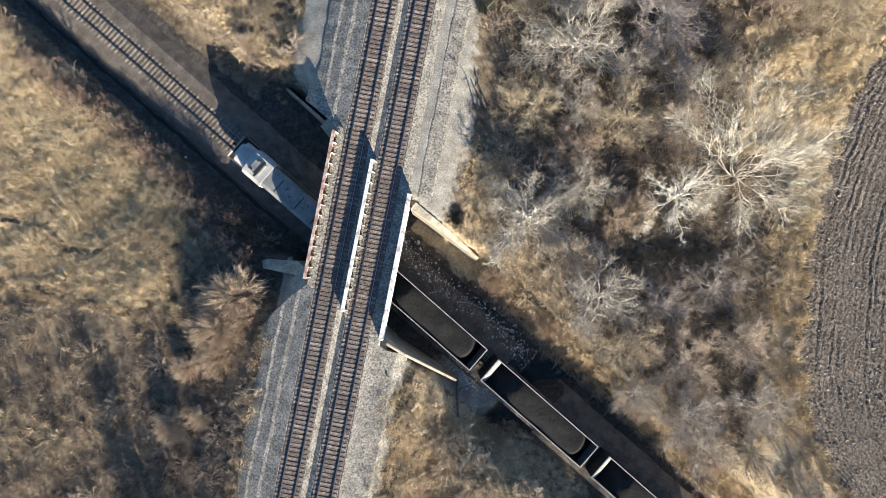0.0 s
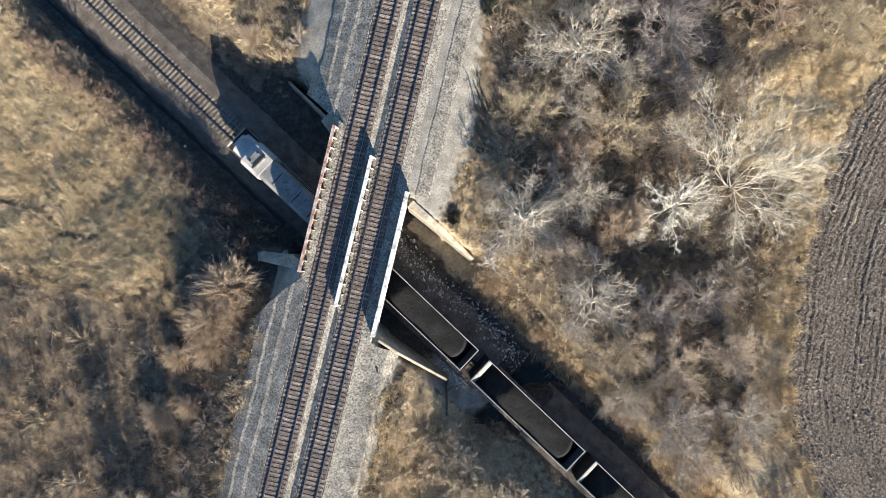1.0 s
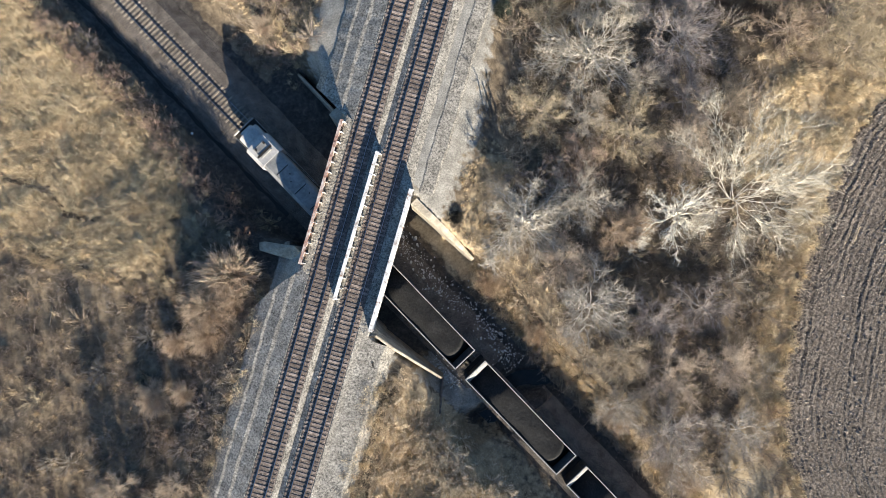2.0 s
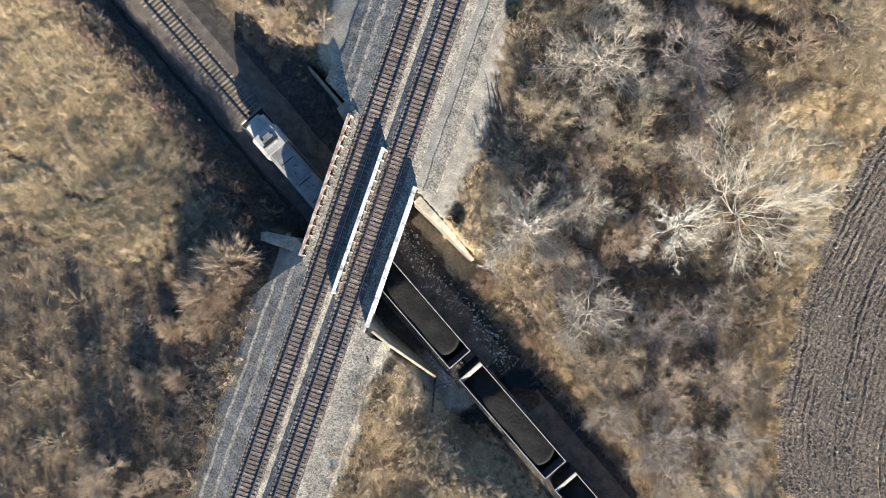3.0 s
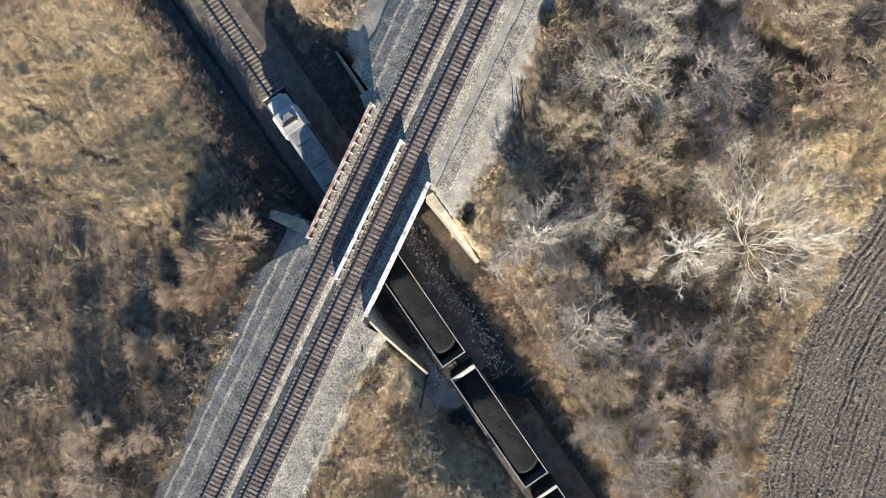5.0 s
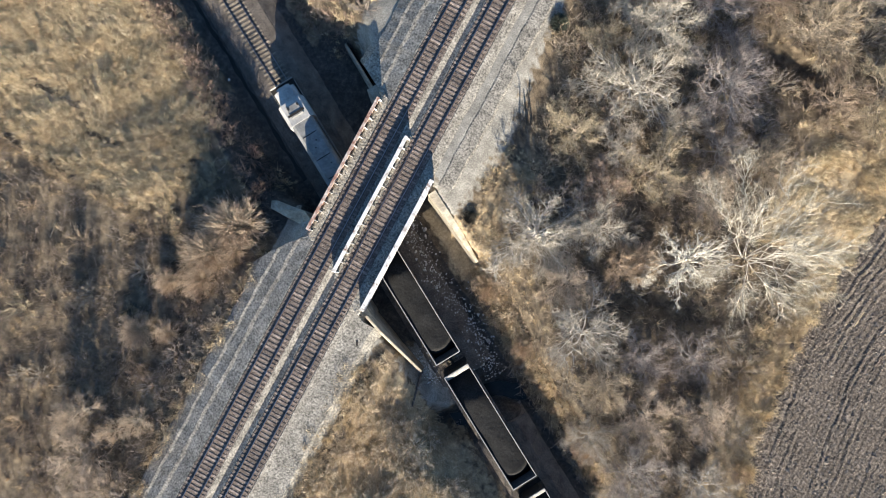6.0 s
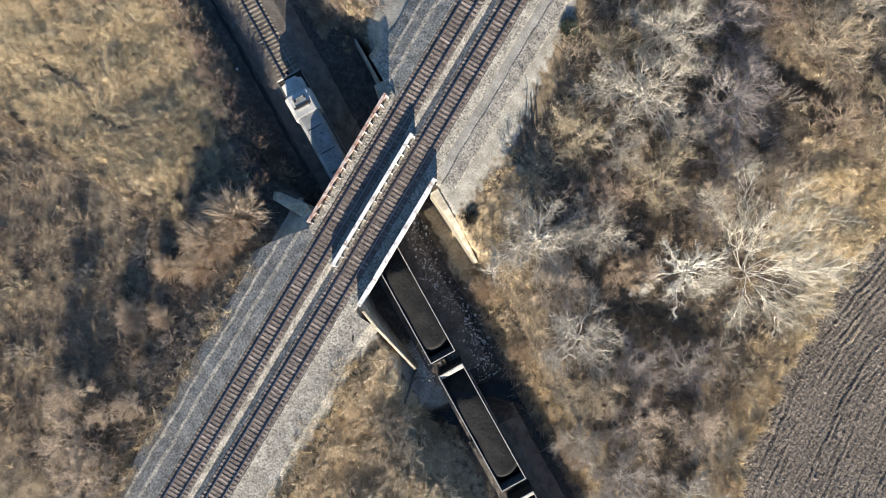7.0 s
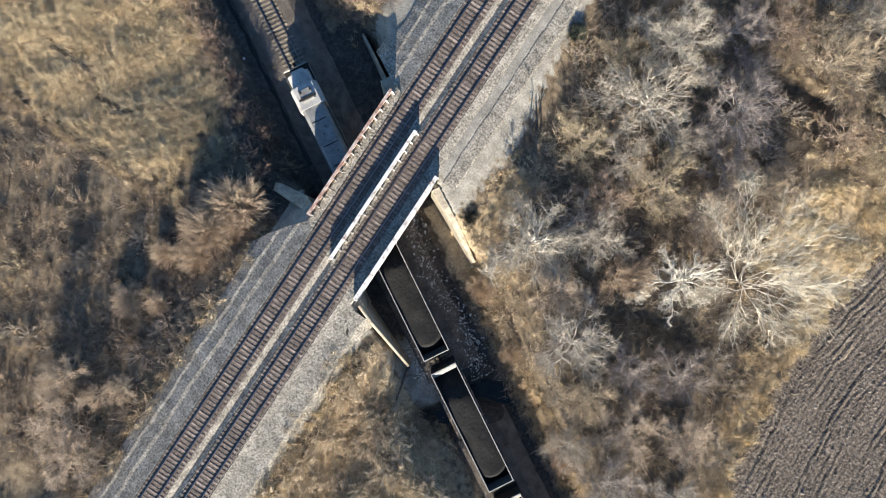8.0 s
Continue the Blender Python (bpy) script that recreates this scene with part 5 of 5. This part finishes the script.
def build_undergrowth():
    """Low tangled brush between the shrubs."""
    def dens(x, y):
        s, u = su(x, y)
        meadow = (x < -18) & (y > -20) & (u < -9)
        gold = (x > 38.5) & (y > 17) & (y < 31)
        north = (u > 6.2 - 0.5 * smooth(15, 25, s)) & (u < 11) & (s > 11.2) & (s < 52)
        shaded_draw = (s > 25) & (s < 36) & (u < -3.4) & (u > -9)
        west = (u < -5.7) & (u > -9.0) & (x < -12) & (y > -13)
        base = open_ground(x, y) * np.where(meadow, 0.08 + 0.4 * smooth(-6.0, -14.0, y), np.where(gold, 0.06, 0.6 + 0.35 * patchy(x, y, 4.0, 5) + 0.4 * ((x > 8.5) & (x < 14.0))))
        straw = (x > 7) & (x < 27) & (u < -5) & (y < -12)
        return np.maximum(np.maximum(base, 0.95 * open_ground(x, y) * straw), np.where(north | west, 0.95, 0.9 * shaded_draw))
    x, y, g = scatter(28500, dens, 31)
    n = len(x)
    s, u = su(x, y)
    tint = np.clip(0.55 * patchy(x, y, 7.0, 1) + 0.3 * patchy(x, y, 2.2, 3) + g.normal(0.08, 0.16, n), 0, 1)
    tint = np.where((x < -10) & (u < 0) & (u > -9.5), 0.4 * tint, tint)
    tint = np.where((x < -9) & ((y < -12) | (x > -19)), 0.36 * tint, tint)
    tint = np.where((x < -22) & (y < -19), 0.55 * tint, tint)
    # darker tint paints the shade round the gully
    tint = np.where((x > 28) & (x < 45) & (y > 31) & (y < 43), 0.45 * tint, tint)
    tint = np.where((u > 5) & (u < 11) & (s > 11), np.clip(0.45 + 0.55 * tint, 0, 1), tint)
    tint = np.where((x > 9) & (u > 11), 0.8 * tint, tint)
    # darker tint stands in for shaded gaps between the trees
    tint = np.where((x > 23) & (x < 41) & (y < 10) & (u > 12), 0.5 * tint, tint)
    straw = (x > 7) & (x < 27) & (u < -5) & (y < -12)
    tint = np.where(straw, np.clip(0.72 + 0.4 * tint, 0, 1), tint)
    z = ground_z(x, y)
    hgt = g.uniform(0.9, 2.4, n) * (0.75 + 0.6 * patchy(x, y, 3.0, 8))
    hgt = np.where((u < 0) & (s > 14) & (s < 40) & (0.465 * s + 0.885 * u > 6.6), 0.5 * hgt, hgt)
    hgt = np.where(x < -9, 0.65 * hgt, hgt)
    hgt = np.where((x > 14) & (u > 11), 0.7 * hgt, hgt)
    shaw = (x > 10) & (x < 18) & (y > 7) & (y < 24)
    hgt = np.where(shaw & (x > 13), 1.2 * hgt, np.where(shaw, 0.8 * hgt, hgt))
    # paler tint lifts brush that lies in the trees' shade
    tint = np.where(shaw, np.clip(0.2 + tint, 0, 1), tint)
    K, B = 8, 4
    idx = np.repeat(np.arange(n), K)
    a = g.uniform(0, 2 * math.pi, n * K)
    t = 0.95 * np.sqrt(g.random(n * K))
    d = np.stack([np.cos(a) * np.sin(t), np.sin(a) * np.sin(t), np.cos(t)], -1)
    base = np.stack([x, y, z - 0.05], -1)[idx] + np.concatenate([g.normal(0, 0.22, (n * K, 2)), np.zeros((n * K, 1))], 1)
    L = (hgt[idx] * g.uniform(0.5, 1.1, n * K))[:, None]
    pcs, owner = [spikes(base, base + d * L, np.full(n * K, 0.019))], [np.repeat(idx, 4)]
    for k in range(B):
        f = 0.25 + 0.7 * (k + g.random((n * K, 1))) / B
        w = unit(d + g.normal(0, 0.5, d.shape) + np.array([0, 0, 0.15]))
        p = base + d * L * f
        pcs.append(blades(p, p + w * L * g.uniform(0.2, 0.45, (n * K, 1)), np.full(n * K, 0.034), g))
        owner.append(np.repeat(idx, 3))
    v, f = joined(pcs)
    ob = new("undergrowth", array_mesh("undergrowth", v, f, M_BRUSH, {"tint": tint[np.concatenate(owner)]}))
    tagged(ob, "tangled leafless brown undergrowth between the trees", "undergrowth", kind="stuff")


def build_grass():
    """Tall dry grass and weed stalks in tufts."""
    def golden(x, y):
        return (x > 38.5) & (y > 17) & (y < 31.5)

    def dens(x, y):
        s, u = su(x, y)
        meadow = (x < -18.5 + 1.5 * np.sin(y * 0.8)) & (y > -34) & (u < -7.3 - 0.8 * np.sin(x * 0.9) - 0.6 * np.sin(y * 1.4))
        rim = x > field_edge(y) - 4.5 * smooth(-3.0, 2.0, y)
        edge = (x > field_edge(y) - 0.9) & (x < field_edge(y) + 0.5 + 0.4 * np.sin(y * 1.7))
        bank = (u > 6.3) & (u < 8.8) & (s > 10.9)
        north = (x < -9) & (u > 9.2) & (y < 34)
        south = (x > 7) & (x < 24) & (u < -5.4) & (y < -12)
        d = np.where(meadow, 0.85 * np.where(y < -14, 0.02 + 0.07 * patchy(x, y, 6.0, 4), 0.8 + 0.2 * patchy(x, y, 3.0, 6)), 0.05)
        d = np.maximum(d, golden(x, y) * np.clip(1.2 * patchy(x, y, 2.6, 11), 0.35, 1))
        d = np.maximum(d, 0.5 * rim)
        d = np.maximum(d, 0.5 * north)
        d = np.maximum(d, 0.14 * south)
        d = np.maximum(d, 0.7 * edge)
        slope = (x > -8.9) & (x < -7.3 + 0.5 * np.sin(y * 0.9)) & (y < -9)
        slope |= (x > 6.1 + 0.6 * np.sin(y * 0.8)) & (x < 8.6) & (y < -16)
        d = np.maximum(d, 0.35 * slope)
        verge = (x > 9.5 + 0.5 * np.sin(y * 1.3)) & (x < 15) & (y > -3) & (y < 13) & (u > 9.0)
        d = np.maximum(d, 0.4 * verge)
        ok = open_ground(x, y) | (bank & (x > 5)) | edge | slope | verge
        for pts in TRAILS:
            ok = ok & ~trail(x, y, pts, 0.3)
        d = np.maximum(d, 0.85 * bank)
        return ok * d
    x, y, g = scatter(94000, dens, 47)
    n = len(x)
    z = ground_z(x, y)
    gold = golden(x, y)
    tint = 0.22 * patchy(x, y, 8.0, 7) + 0.22 * patchy(x, y, 2.0, 9) + g.normal(0.46, 0.2, n)
    tint = np.clip(np.where((x > 34) & (y > 12), tint + 0.25, np.where((x < -8) & (y < -13), 0.35 * tint, tint)), 0, 1)
    tint = np.where((x > 40) & (y < 12), np.clip(tint - 0.12, 0, 1), tint)
    lush = patchy(x, y, 2.4, 12)
    hgt = g.uniform(0.75, 1.5, n) * (0.8 + 0.4 * lush)
    hgt = np.where(x < -8, 0.8 * hgt, hgt)
    hgt = np.where(gold, g.uniform(0.5, 0.9, n) * (0.3 + 1.7 * patchy(x, y, 2.6, 11) ** 1.5), hgt)
    hgt = np.where((x > 8) & (x < 15) & (y > -3) & (y < 13), 0.45 * hgt, hgt)
    K = 34
    idx = np.repeat(np.arange(n), K)
    lean = np.stack([patchy(x, y, 6.0, 13) - 0.5, patchy(x, y, 6.0, 14) - 0.5], -1) * np.where(gold, 1.8, 0.7)[:, None]
    d = np.stack([g.normal(0, 0.62, n * K) + lean[idx, 0], g.normal(0, 0.62, n * K) + lean[idx, 1], np.full(n * K, 1.0)], -1)
    base = np.stack([x, y, z - 0.03], -1)[idx] + np.concatenate([g.normal(0, 0.14, (n * K, 2)), np.zeros((n * K, 1))], 1)
    tip = base + unit(d) * (hgt[idx] * g.uniform(0.55, 1.1, n * K))[:, None]
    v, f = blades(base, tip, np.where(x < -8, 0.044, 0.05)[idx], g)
    ob = new("dry_grass", array_mesh("dry_grass", v, f, M_GRASS, {"tint": np.repeat(tint[idx], 3)}))
    tagged(ob, "tall straw-coloured dry grass and weed stalks", "grass", kind="stuff")


build_undergrowth()
build_grass()


def build_evergreen(x, y, r, mat, label):
    """A small dense dark bush of needles."""
    g = np.random.default_rng(77)
    n = 1500
    d = g.normal(0, 1, (n, 3))
    d[:, 2] = np.abs(d[:, 2])
    d /= np.linalg.norm(d, axis=1, keepdims=True)
    base = d * g.uniform(0.25, 0.8, (n, 1)) * r
    w = d + g.normal(0, 0.5, (n, 3))
    w /= np.linalg.norm(w, axis=1, keepdims=True)
    v, f = spikes(base, base + w * 0.4 * r, np.full(n, 0.025))
    ob = new("evergreen_bush", array_mesh("evergreen_bush", v, f, mat))
    ob.location = (x, y, zg(x, y))
    tagged(ob, label, "bush")


M_EVERGREEN = palette("evergreen_needles", [(0.022, 0.022, 0.018), (0.065, 0.058, 0.046)], "island")
M_CEDAR = palette("grey_green_needles", [(0.035, 0.045, 0.034), (0.10, 0.11, 0.085)], "island")
build_evergreen(9.9, 3.9, 0.85, M_EVERGREEN, "small dark evergreen bush on the gravel slope")
build_evergreen(8.4, 26.9, 1.2, M_CEDAR, "grey-green evergreen bush at the edge of the gravel")
